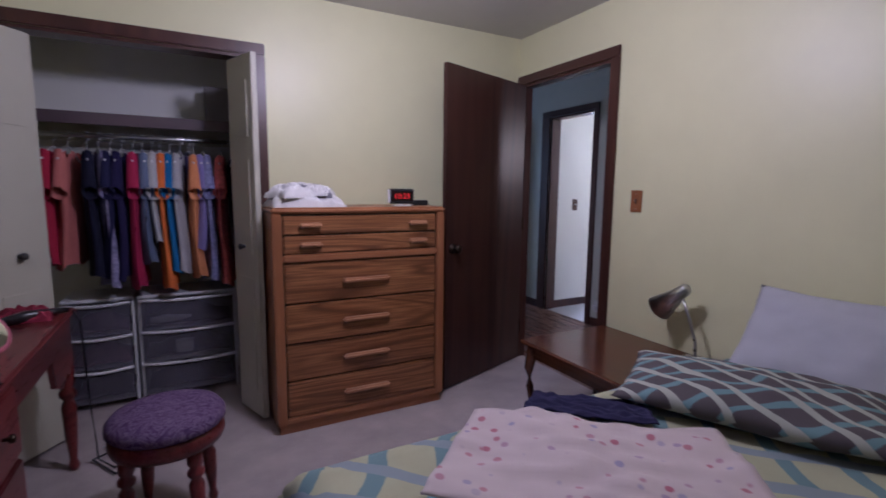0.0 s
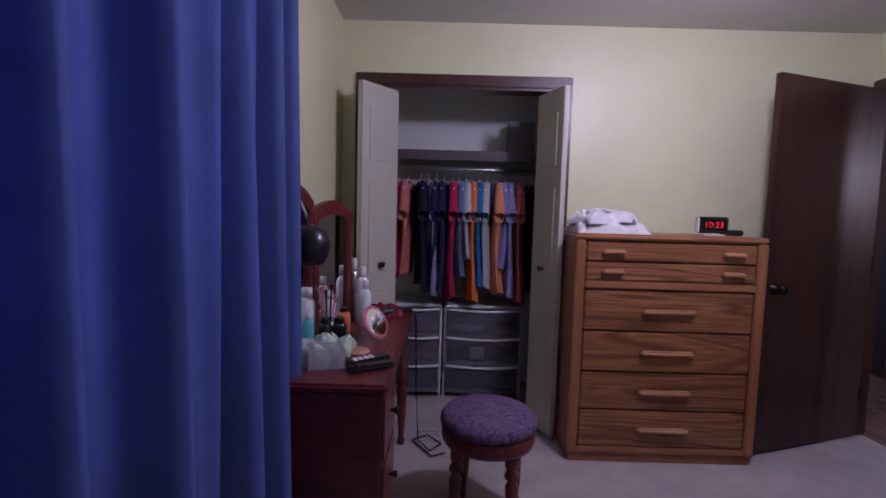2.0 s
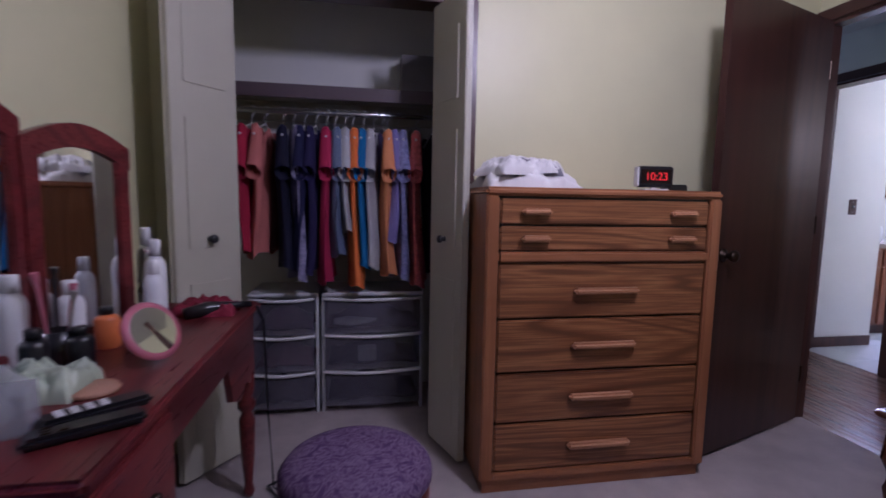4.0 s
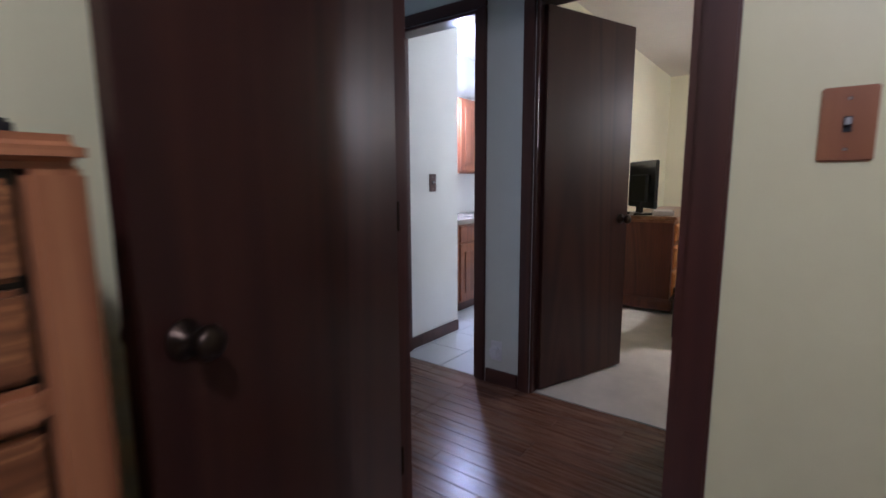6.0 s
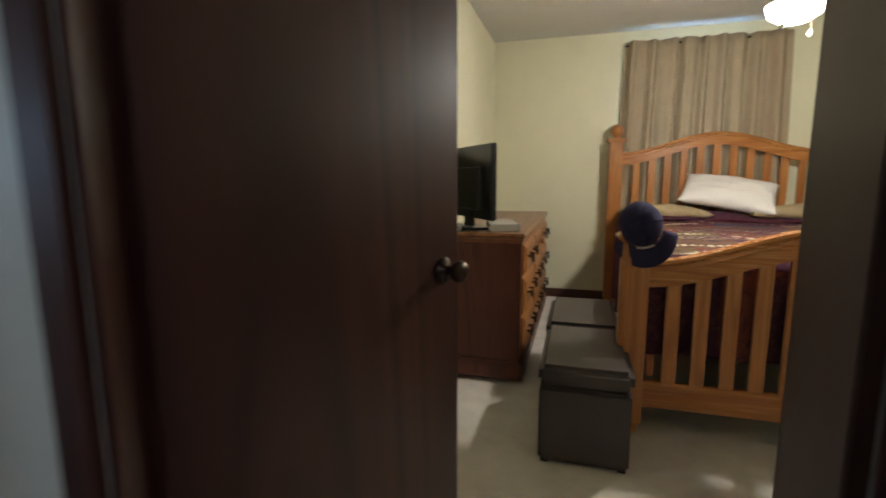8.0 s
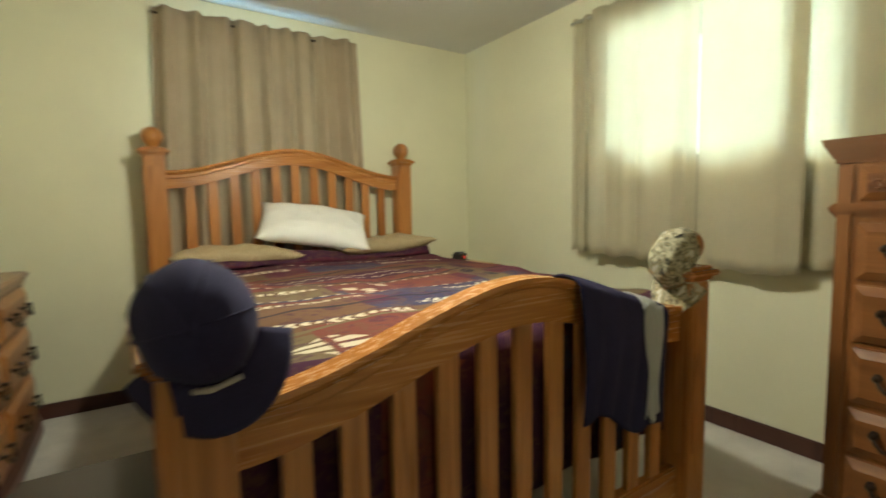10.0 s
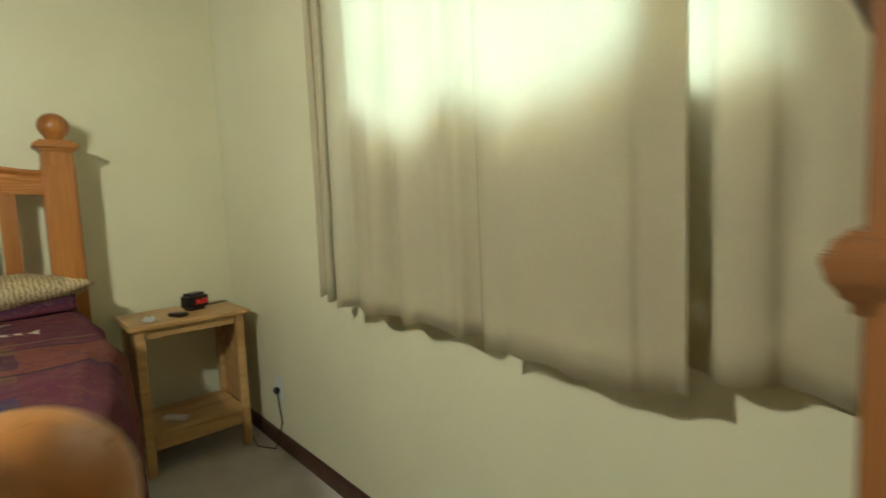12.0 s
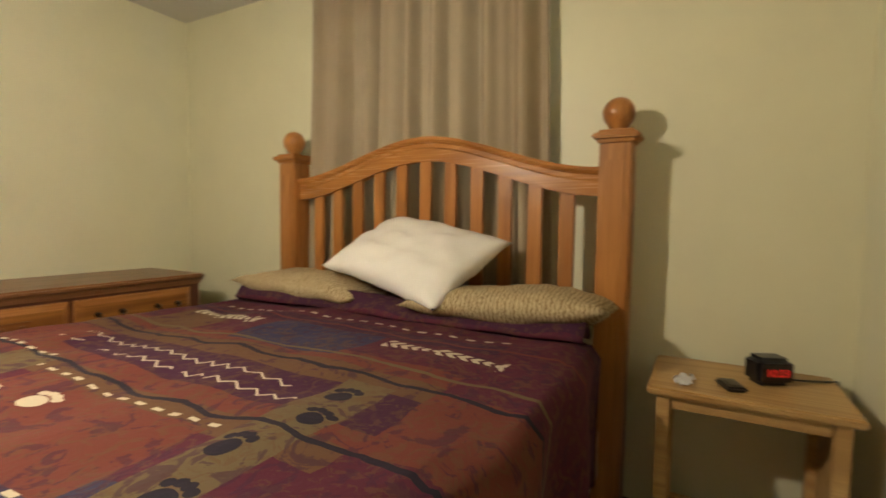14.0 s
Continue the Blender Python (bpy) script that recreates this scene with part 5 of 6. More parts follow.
    # cream quills: thin cores with slanting barbs
    for xc, y0, y1, w in ((7.24, 0.74, 1.13, 0.034), (7.26, 1.66, 2.02, 0.034), (6.09, 1.0, 1.55, 0.030), (6.30, 0.80, 1.30, 0.026), (6.30, 1.66, 2.1, 0.026), (6.01, 1.62, 2.1, 0.022), (6.56, 1.74, 2.06, 0.024), (5.60, 1.0, 1.5, 0.03)):
        mid = op("MULTIPLY_ADD", op("SINE", op("MULTIPLY", y, 7.0)), 0.016, xc)
        d = op("ABSOLUTE", op("SUBTRACT", x, mid))
        barb = op("FRACT", op("MULTIPLY_ADD", d, 24.0, op("MULTIPLY", y, 26.0)))
        reach = op("MULTIPLY_ADD", op("FRACT", op("MULTIPLY", y, 5.3)), w * 0.8, w * 0.25)
        msk = op("MULTIPLY", op("MULTIPLY", op("LESS_THAN", d, reach), op("GREATER_THAN", barb, 0.40)), span(y, y0, y1))
        col = mixc(n, msk, col, cream)
    # thin cream zigzags in the dark band
    for xc, y0, y1, c in ((6.80, 1.02, 1.95, cream), (6.87, 1.10, 1.95, cream), (6.22, 1.1, 1.5, olive)):
        d = op("ABSOLUTE", op("SUBTRACT", x, op("MULTIPLY_ADD", wave(y, 34.0), 0.022, xc - 0.011)))
        gate = op("GREATER_THAN", noise_node(n, v, 9, 1), 0.42)
        col = mixc(n, op("MULTIPLY", op("MULTIPLY", op("LESS_THAN", d, 0.0036), span(y, y0, y1)), gate), col, c)
    # stacked cream diamonds near the foot
    for yc in (0.98, 1.30, 1.62, 1.94):
        dy = op("ABSOLUTE", op("SUBTRACT", y, yc))
        dx = op("ABSOLUTE", op("SUBTRACT", x, 5.83))
        size = op("MULTIPLY_ADD", dx, 1.2, dy)
        step = op("PINGPONG", op("MULTIPLY", dx, 40.0), 1.0)
        col = mixc(n, op("MULTIPLY", op("MULTIPLY", op("LESS_THAN", size, 0.115), op("GREATER_THAN", step, 0.38)), op("GREATER_THAN", dy, 0.012)), col, cream)
    # dotted seams
    for xc, y0, y1 in ((6.655, 1.05, 1.70), (6.395, 1.05, 2.1), (6.70, 1.75, 2.2), (7.44, 0.8, 2.1)):
        dots = op("LESS_THAN", wave(y, 34.0), 0.45)
        col = mixc(n, op("MULTIPLY", op("MULTIPLY", op("LESS_THAN", op("ABSOLUTE", op("SUBTRACT", x, xc)), 0.006), dots), span(y, y0, y1)), col, cream)
    # paw marks: four toes over a pad, dark on the olive strip and pale on the rust patch
    def paw(px, py, r, c):
        shape = None
        for ox, oy, q in ((0, 0, 1.0), (1.25, -0.9, 0.42), (1.55, -0.3, 0.42), (1.55, 0.35, 0.42), (1.2, 0.95, 0.42)):
            dx, dy = op("SUBTRACT", x, px + ox * r), op("SUBTRACT", y, py + oy * r)
            inside = op("LESS_THAN", op("ADD", op("MULTIPLY", dx, dx), op("MULTIPLY", dy, dy)), (q * r) ** 2)
            shape = inside if shape is None else op("MAXIMUM", shape, inside)
        return mixc(n, shape, col, c)

    for px, py in ((6.20, 0.92), (6.33, 0.965), (6.47, 0.92), (6.60, 0.965), (6.74, 0.92), (6.86, 0.965)):
        col = paw(px, py, 0.026, black)
    for px, py in ((6.44, 1.56), (6.55, 1.47), (6.50, 1.62)):
        col = paw(px, py, 0.024, cream)
    n.links.new(col, b.inputs["Base Color"])
    bump(n, b, noise_node(n, v, 60, 4), 0.5, 0.004)
    return m


M_BLANKET = blanket_material()
mat2 = thing("mattress", "mattress and dark box spring on the pine bed", "mattress")
part("box_spring", box(5.68, 0.74, 0.42, 7.88, 2.13, 0.56, 0.02), M_NAVY, mat2, "dark box spring")
part("mattress_pad", box(5.68, 0.73, 0.56, 7.88, 2.14, 0.775, 0.05, seg=3), M_WHITECLOTH, mat2, "white mattress")
cover = drape_over(5.705, 7.60, 0.625, 2.16, 0.815, 0.46, 0.46, 0.60, 5, r=0.06, nu=130, nv=130, wave=0.026, puff=0.024)
for q in cover.verts:
    # the near edge runs in towards the narrower footboard
    k = min(1.0, max(0.0, 1 - (q.co.x - 5.75) / 1.1)) * min(1.0, max(0.0, (1.1 - q.co.y) / 0.45))
    q.co.y += 0.17 * k
solid("patchwork_blanket", cover, M_BLANKET, "maroon patchwork blanket with cream zigzags on the pine bed", "blanket", smooth=True)
fold = sheet(lambda u, v: Vector((7.52 + 0.12 * u + 0.025 * noise.noise((v * 5, u, 2)), 0.62 + 1.52 * v, 0.825 + 0.055 * math.sin(math.pi * u) * (1 + 0.4 * noise.noise((v * 6, u * 2, 1))) + 0.012 * noise.noise((v * 9, u * 3, 5)))), 12, 60, 0.02)
solid("blanket_fold", fold, M_BLANKET, "turned-back fold of the patchwork blanket", "blanket", smooth=True)
M_TANPRINT, _n, _b = base_mat("tan_zigzag_pillow_cloth", 0.9, 0, 0.2)
_v = coords(_n)
_w = _n.nodes.new("ShaderNodeTexWave")
_w.inputs["Scale"].default_value = 22
_w.inputs["Distortion"].default_value = 5
_w.inputs["Detail Scale"].default_value = 3
_n.links.new(_v, _w.inputs["Vector"])
_n.links.new(ramp(_n, _w.outputs["Fac"], [(0.35, (0.24, 0.17, 0.085)), (0.6, (0.46, 0.37, 0.22))]), _b.inputs["Base Color"])
bump(_n, _b, noise_node(_n, _v, 280, 2), 0.3, 0.001)
solid("tan_pillow", cushion(0.70, 0.44, 0.15, 7), M_TANPRINT, "tan zigzag patterned pillow at the head of the bed", "pillow", pose(7.72, 0.91, 0.872, 6, 3, 92), smooth=True)
solid("tan_pillow", cushion(0.70, 0.42, 0.14, 9), M_TANPRINT, "tan patterned pillow at the head of the bed", "pillow", pose(7.73, 1.83, 0.865, 4, -2, 89), smooth=True)
solid("white_pillow", cushion(0.68, 0.45, 0.17, 13), M_WHITECLOTH, "white pillow propped against the headboard slats", "pillow", pose(7.74, 1.35, 1.035, 0, 0, 90) @ Matrix.Rotation(radians(-30), 4, "X") @ Matrix.Rotation(radians(-17), 4, "Z"), smooth=True)

# ---- large bedroom: furniture ----
def bail_handle(parent, x, y, z, w=0.105):
    """A drooping bronze handle between two round posts, facing +y."""
    h = part("handle", tube([(x - w / 2, y + 0.018, z), (x - w / 2 + 0.008, y + 0.026, z - 0.018), (x - w / 4, y + 0.030, z - 0.034), (x, y + 0.031, z - 0.037), (x + w / 4, y + 0.030, z - 0.034), (x + w / 2 - 0.008, y + 0.026, z - 0.018), (x + w / 2, y + 0.018, z)], 0.006, n=8, taper=(0.006, 0.006, 0.0065, 0.009, 0.0065, 0.006, 0.006)), M_BRONZE, parent, "drooping bronze handle", True)
    for s in (-1, 1):
        part("handle_post", lathe([(0.012, 0), (0.013, 0.004), (0.006, 0.008), (0.006, 0.018), (0.011, 0.024), (0.004, 0.030)], n=12, m=Matrix.Translation((x + s * w / 2, y, z)) @ Matrix.Rotation(-math.pi / 2, 4, "X")), M_BRONZE, h, "", True)


def raised_drawer(root, x0, x1, z0, z1, y, mat):
    d = part("drawer", box(x0, y - 0.01, z0, x1, y + 0.008, z1, 0.004), mat, root)
    bm = bmesh.new()
    o = [(x0 + 0.004, z0 + 0.004), (x1 - 0.004, z0 + 0.004), (x1 - 0.004, z1 - 0.004), (x0 + 0.004, z1 - 0.004)]
    i = [(x0 + 0.030, z0 + 0.030), (x1 - 0.030, z0 + 0.030), (x1 - 0.030, z1 - 0.030), (x0 + 0.030, z1 - 0.030)]
    a = [bm.verts.new((p, y + 0.008, q)) for p, q in o]
    c = [bm.verts.new((p, y + 0.024, q)) for p, q in i]
    bm.faces.new(c)
    for k in range(4):
        bm.faces.new((a[k], a[(k + 1) % 4], c[(k + 1) % 4], c[k]))
    bm.faces.new(a[::-1])
    part("drawer_field", bm, mat, d)
    return d


def moulding(x0, x1, y0, y1, z, steps, bm=None):
    """A stepped band round three sides: (outset, height) rows from the bottom."""
    bm = bm or bmesh.new()
    last = steps[0][0]
    for out, h in steps:
        for k in range(4):
            o = last + (out - last) * (0.5 - 0.5 * math.cos(math.pi * (k + 1) / 4))
            box(x0 - o, y0, z, x1 + o, y1 + o, z + h / 4, bm=bm)
            z += h / 4
        last = out
    return bm


def carving(parent, xc, z, y, s=1.0):
    """Scrolling leaf relief with a round wooden knob, facing +y."""
    fr = part("carved_field", box(xc - 0.13 * s, y - 0.002, z - 0.028, xc + 0.13 * s, y + 0.002, z + 0.028, 0.001), M_CHESTX, parent)
    for sg in (-1, 1):
        sp = [(xc + sg * (0.02 + 0.09 * q + 0.012 * math.cos(q * 9)) * s, y + 0.004, z + 0.016 * math.sin(q * 6.5 + 0.6) * (1 - 0.2 * q)) for q in [i / 18 for i in range(19)]]
        part("scroll", tube(sp, 0.005, n=6, taper=[0.007 - 0.004 * i / 18 for i in range(19)]), M_CHESTX, fr, "", True)
        cl = [(xc + sg * (0.105 + 0.013 * math.cos(q)) * s, y + 0.004, z - 0.004 + 0.013 * math.sin(q)) for q in [i * 0.5 for i in range(11)]]
        part("scroll", tube(cl, 0.004, n=6), M_CHESTX, fr, "", True)
    part("knob", lathe([(0.012, 0), (0.009, 0.010), (0.019, 0.020), (0.020, 0.028), (0.010, 0.036), (0.002, 0.038)], n=16, m=Matrix.Translation((xc, y, z)) @ Matrix.Rotation(-math.pi / 2, 4, "X")), M_CHESTX, fr, "round wooden knob", True)


M_CHESTX = wood("brown_maple_carving_wood", (0.10, 0.034, 0.010), (0.19, 0.070, 0.020), (0.26, 0.10, 0.028), "x", 0.34, 6, 0.12)


def tall_chest():
    x0, x1, y0, y1, h = 4.59, 5.325, 0.0, 0.460, 1.320
    root = thing("tall_chest", "tall brown maple chest with carved top drawers and bronze handles", "dresser")
    part("body", box(x0, y0, 0.10, x1, y1, h - 0.05, 0.003), M_CHESTZ, root)
    part("crown", moulding(x0, x1, y0 - 0.0, y1, h - 0.075, [(0.006, 0.012), (0.014, 0.012), (0.022, 0.016), (0.032, 0.020), (0.036, 0.015)]), M_CHEST, root)
    part("waist_moulding", moulding(x0, x1, y0, y1, 1.078, [(0.004, 0.006), (0.009, 0.006), (0.014, 0.010), (0.016, 0.008), (0.012, 0.008), (0.006, 0.006)]), M_CHEST, root)
    part("base_moulding", moulding(x0, x1, y0, y1, 0.04, [(0.030, 0.07), (0.022, 0.03), (0.012, 0.02)]), M_CHEST, root)
    for x in (x0 + 0.04, x1 - 0.04):
        for y in (y0 + 0.05, y1 - 0.04):
            part("foot", lathe([(0.03, 0), (0.045, 0.015), (0.04, 0.042)], n=14, m=Matrix.Translation((x, y, 0))), M_CHEST, root)
    for x in (x0 + 0.022, x1 - 0.022):
        part("pilaster", box(x - 0.020, y1 - 0.004, 0.16, x + 0.020, y1 + 0.008, h - 0.08, 0.004), M_CHESTZ, root)
    xm = (x0 + x1) / 2
    for a, b in ((x0 + 0.055, xm - 0.006), (xm + 0.006, x1 - 0.055)):
        d = raised_drawer(root, a, b, 1.126, 1.236, y1, M_CHEST)
        carving(d, (a + b) / 2, 1.181, y1 + 0.024)
    for z0, z1 in ((0.885, 1.066), (0.690, 0.872), (0.495, 0.677), (0.175, 0.482)):
        zs = ((z0, z1),) if z1 - z0 < 0.25 else ((0.335, 0.482), (0.175, 0.322))
        for lo, hi in zs:
            d = raised_drawer(root, x0 + 0.055, x1 - 0.055, lo, hi, y1, M_CHEST)
            for x in (x0 + 0.178, x1 - 0.178):
                bail_handle(d, x, y1 + 0.022, (lo + hi) / 2 + 0.012, 0.096)
    return root


M_CHESTZ = wood("brown_maple_upright_wood", (0.14, 0.050, 0.014), (0.225, 0.088, 0.025), (0.285, 0.118, 0.034), "z", 0.34, 6, 0.12)
tall_chest()
solid("dark_cloth_tip", sheet(lambda u, v: Vector((4.99 + 0.10 * u, 0.484 + 0.002 * math.sin(6 * u), 1.256 - (0.012 + 0.016 * math.sin(math.pi * u) ** 0.6) * v)), 14, 4, 0.004), M_NAVY, "navy cloth caught above the chest's top drawer", "cloth", smooth=True)


def long_dresser():
    x0, x1, y0, y1, h = 5.985, 7.79, 2.795, 3.29, 0.858
    root = thing("long_dresser", "long reddish wooden dresser with carved drawers and bronze handles", "dresser", pose(x0 + x1, y0 + y1, 0, 0, 0, 180))
    part("body", box(x0, y0, 0.09, x1, y1, h - 0.03, 0.003), M_REDWOOD, root)
    part("top_board", box(x0 - 0.02, y0 - 0.0, h - 0.03, x1 + 0.02, y1 + 0.025, h, 0.009, seg=3), M_DRTOP, root)
    part("under_moulding", moulding(x0, x1, y0, y1, h - 0.055, [(0.006, 0.012), (0.014, 0.0125)]), M_DRTOP, root)
    part("base_moulding", moulding(x0, x1, y0, y1, 0.03, [(0.024, 0.07), (0.012, 0.03)]), M_REDWOOD, root)
    w = (x1 - x0 - 0.10) / 3
    for c in range(3):
        a = x0 + 0.05 + c * w + 0.008
        b = a + w - 0.016
        for r, (z0, z1) in enumerate(((0.615, 0.79), (0.385, 0.60), (0.145, 0.37))):
            d = raised_drawer(root, a, b, z0, z1, y1, M_DRFRONT)
            if r == 0 and c == 1:
                carving(d, (a + b) / 2, (z0 + z1) / 2, y1 + 0.024)
            else:
                for x in (a + 0.14, b - 0.14):
                    bail_handle(d, x, y1 + 0.022, (z0 + z1) / 2 + 0.012)
    return root


M_REDWOOD = wood("dark_red_dresser_wood", (0.05, 0.012, 0.008), (0.10, 0.026, 0.014), (0.14, 0.042, 0.020), "z", 0.38, 6, 0.12)
M_DRFRONT = wood("amber_drawer_wood", (0.18, 0.062, 0.014), (0.32, 0.125, 0.028), (0.40, 0.17, 0.042), "x", 0.34, 6, 0.12)
M_DRTOP = wood("dresser_top_wood", (0.13, 0.050, 0.020), (0.22, 0.095, 0.040), (0.28, 0.13, 0.055), "x", 0.30, 6, 0.12)
long_dresser()

tv = thing("television", "black flat television on a stand turned towards the bed", "television", pose(6.24, 3.13, 0.858, 0, 0, 36.7) @ Matrix.Diagonal((1, 1, 0.89, 1)))
part("panel", box(-0.30, -0.018, 0.07, 0.30, 0.012, 0.55, 0.008), M_BLACKPL, tv)
part("screen", box(-0.285, -0.020, 0.085, 0.285, -0.017, 0.535), plain("dark_screen_glass", (0.008, 0.008, 0.010), 0.08, var=0.1), tv, "dark glossy screen")
part("back_housing", box(-0.20, 0.010, 0.12, 0.20, 0.05, 0.42, 0.02, seg=3), M_BLACKPL, tv)
part("neck", box(-0.05, 0.0, 0.012, 0.05, 0.03, 0.16, 0.006), M_BLACKPL, tv)
part("stand_base", box(-0.16, -0.08, 0.0, 0.16, 0.09, 0.016, 0.007), M_BLACKPL, tv)
gb = thing("media_box", "flat grey media player box with vent slots on the dresser", "media player", pose(6.23, 2.94, 0.858, 0, 0, 14))
part("case", box(-0.19, -0.085, 0.0, 0.19, 0.085, 0.042, 0.006), plain("grey_plastic", (0.36, 0.34, 0.31), 0.45, var=0.06), gb)
for k in range(16):
    part("vent_slot", box(-0.16 + 0.02 * k, -0.0865, 0.014, -0.148 + 0.02 * k, -0.084, 0.040), M_BLACK, gb)
solid("tv_cables", tube([(6.08, 3.14, 0.868), (6.04, 3.06, 0.865), (6.10, 3.10, 0.872), (6.02, 3.12, 0.865), (6.12, 3.20, 0.865), (6.02, 3.24, 0.865)], 0.006, n=6), M_BLACKPL, "tangled black cables on the dresser", "cable", smooth=True)
solid("white_plug", box(-0.02, -0.015, 0, 0.02, 0.015, 0.03, 0.006), M_BINWHITE, "small white plug among the cables on the dresser", "plug", pose(6.04, 3.16, 0.858))


def ottoman(m):
    root = thing("storage_ottoman", "dark brown leather storage ottoman beside the bed", "ottoman", m, "ottomans beside the bed")
    part("body", box(-0.28, -0.175, 0.012, 0.28, 0.175, 0.33, 0.012), M_LEATHER, root)
    part("lid", box(-0.287, -0.182, 0.335, 0.287, 0.182, 0.42, 0.025, seg=3), M_LEATHER, root, "padded lid")
    for x in (-0.25, 0.25):
        for y in (-0.15, 0.15):
            part("foot", box(x - 0.015, y - 0.015, 0, x + 0.015, y + 0.015, 0.013), M_BLACK, root)
    return root


o1 = ottoman(pose(5.53, 2.45, 0))
copy_thing(o1, pose(6.12, 2.46, 0))

ns = thing("nightstand", "small pale birch nightstand with an open shelf", "nightstand")
part("top", box(7.64, -0.055, 0.668, 8.03, 0.455, 0.692, 0.006, seg=2), M_LIGHTWOOD, ns)
for x in (7.68, 7.985):
    for y in (-0.01, 0.41):
        part("leg", box(x - 0.019, y - 0.019, 0, x + 0.019, y + 0.019, 0.668, 0.003), M_LIGHTWOOD, ns)
part("apron", box(7.672, 0.012, 0.625, 7.688, 0.388, 0.668, 0.002), M_LIGHTWOOD, ns)
for y in (-0.02, 0.415):
    part("side_panel", box(7.70, y - 0.004, 0.20, 7.966, y + 0.004, 0.668), M_LIGHTWOOD, ns)
part("shelf", box(7.665, -0.005, 0.185, 7.995, 0.405, 0.203, 0.003), M_LIGHTWOOD, ns)
part("shelf_front", box(7.662, 0.012, 0.12, 7.676, 0.388, 0.186, 0.003), M_LIGHTWOOD, ns)
alarm_clock("alarm_clock", "black cube alarm clock with red digits on the nightstand", pose(7.86, 0.135, 0.692, 0, 0, -62), 0.105, 0.085, 0.085)
solid("clock_cord", tube([(7.90, 0.08, 0.70), (7.93, 0.03, 0.696), (7.95, -0.03, 0.697), (8.00, -0.062, 0.69), (8.02, -0.07, 0.5), (7.99, -0.085, 0.2), (7.8, -0.06, 0.01), (7.6, -0.03, 0.006), (7.5, -0.08, 0.01), (7.45, -0.10, 0.15), (7.50, -0.104, 0.29)], 0.003, n=6), M_BLACKPL, "thin black cord running down to the wall outlet", "cord", smooth=True)
rc = thing("remote_control", "small black remote control on the nightstand", "remote control", pose(7.75, 0.235, 0.692, 0, 0, 20))
part("case", box(-0.045, -0.028, 0, 0.045, 0.028, 0.016, 0.006), M_BLACKPL, rc)
part("buttons", box(-0.03, -0.015, 0.0155, 0.02, 0.015, 0.0175, 0.001), M_BRONZE, rc)
solid("paper_bits", laid_cloth(0.08, 0.05, 4, 0.004, 10, 8, 0.001), M_BINWHITE, "scraps of white paper on the nightstand", "paper", pose(7.73, 0.36, 0.690), smooth=True)
solid("white_remote", box(-0.06, -0.02, 0, 0.06, 0.02, 0.018, 0.006), M_BINWHITE, "white remote control on the nightstand shelf", "remote control", pose(7.76, 0.28, 0.203, 0, 0, 40))
wo = thing("outlet_1", "white wall outlet with a black plug", "outlet", pose(7.50, S2, 0.31, 0, 0, 180), kind="structure")
part("plate", box(-0.036, -0.006, -0.058, 0.036, 0, 0.058, 0.003), M_BINWHITE, wo)
part("plug", box(-0.014, -0.03, -0.03, 0.014, -0.005, 0.0, 0.005), M_BLACKPL, wo)

# ---- caps and shirt on the footboard ----
def ball_cap(name, label, m, material, brim_mat, badge=None, crumple=0.008):
    """A soft baseball cap: domed crown, curved brim, button."""
    root = thing(name, label, "cap", m)

    def crown(u, v):
        a, t = 2 * math.pi * u, v * math.pi / 2
        r = 0.092 * math.cos(t) ** 0.75 * (1 + 0.05 * noise.noise((math.cos(a) * 2, math.sin(a) * 2, v * 2)))
        return Vector((r * 1.12 * math.cos(a), r * math.sin(a), 0.135 * math.sin(t) + crumple * noise.noise((math.cos(a) * 2.4 * math.cos(t), math.sin(a) * 2.4 * math.cos(t), 5))))
    part("crown", sheet(crown, 32, 14, 0.003), material, root, "", True)

    def brim(u, v):
        a = (u - 0.5) * 2.3
        r = 0.098 + 0.085 * v * math.cos(a * 0.62)
        return Vector((r * 1.08 * math.cos(a), r * math.sin(a) * 0.92, 0.004 - 0.055 * math.sin(a) ** 2 * (0.4 + v) - 0.01 * v))
    part("brim", sheet(brim, 24, 8, 0.005), brim_mat, root, "", True)
    part("button", lathe([(0.010, 0.130), (0.009, 0.137), (0.002, 0.141)], n=10), material, root, "", True)
    for k in range(6):
        a = 2 * math.pi * k / 6 + 0.5
        pts = [(0.094 * math.cos(t) ** 0.75 * 1.12 * math.cos(a), 0.094 * math.cos(t) ** 0.75 * math.sin(a), 0.137 * math.sin(t)) for t in [i * 1.5 / 8 for i in range(9)]]
        part("seam", tube(pts, 0.0018, n=5), material, root, "", True)
    if badge:
        bb = tube([(0.101, -0.035, 0.035), (0.106, -0.012, 0.052), (0.107, 0.012, 0.040), (0.102, 0.035, 0.055)], 0.005, n=6)
        tube([(0.105, -0.02, 0.030), (0.108, 0.0, 0.036), (0.106, 0.02, 0.028)], 0.004, bm=bb, n=6)
        part("badge", bb, badge, root, "pale stitched badge", True)
    return root


M_CAMO, _n, _b = base_mat("camouflage_cloth", 0.9, 0, 0.2)
_v = coords(_n)
_f = noise_node(_n, _v, 22, 2, 0.5, 0.2)
_n.links.new(ramp(_n, _f, [(0.34, (0.05, 0.045, 0.035)), (0.40, (0.20, 0.18, 0.11)), (0.47, (0.42, 0.38, 0.27)), (0.53, (0.12, 0.11, 0.07)), (0.59, (0.36, 0.30, 0.17)), (0.66, (0.55, 0.52, 0.43))]), _b.inputs["Base Color"])
M_BADGE = cloth("pale_stitching", (0.45, 0.40, 0.36), 0.2)


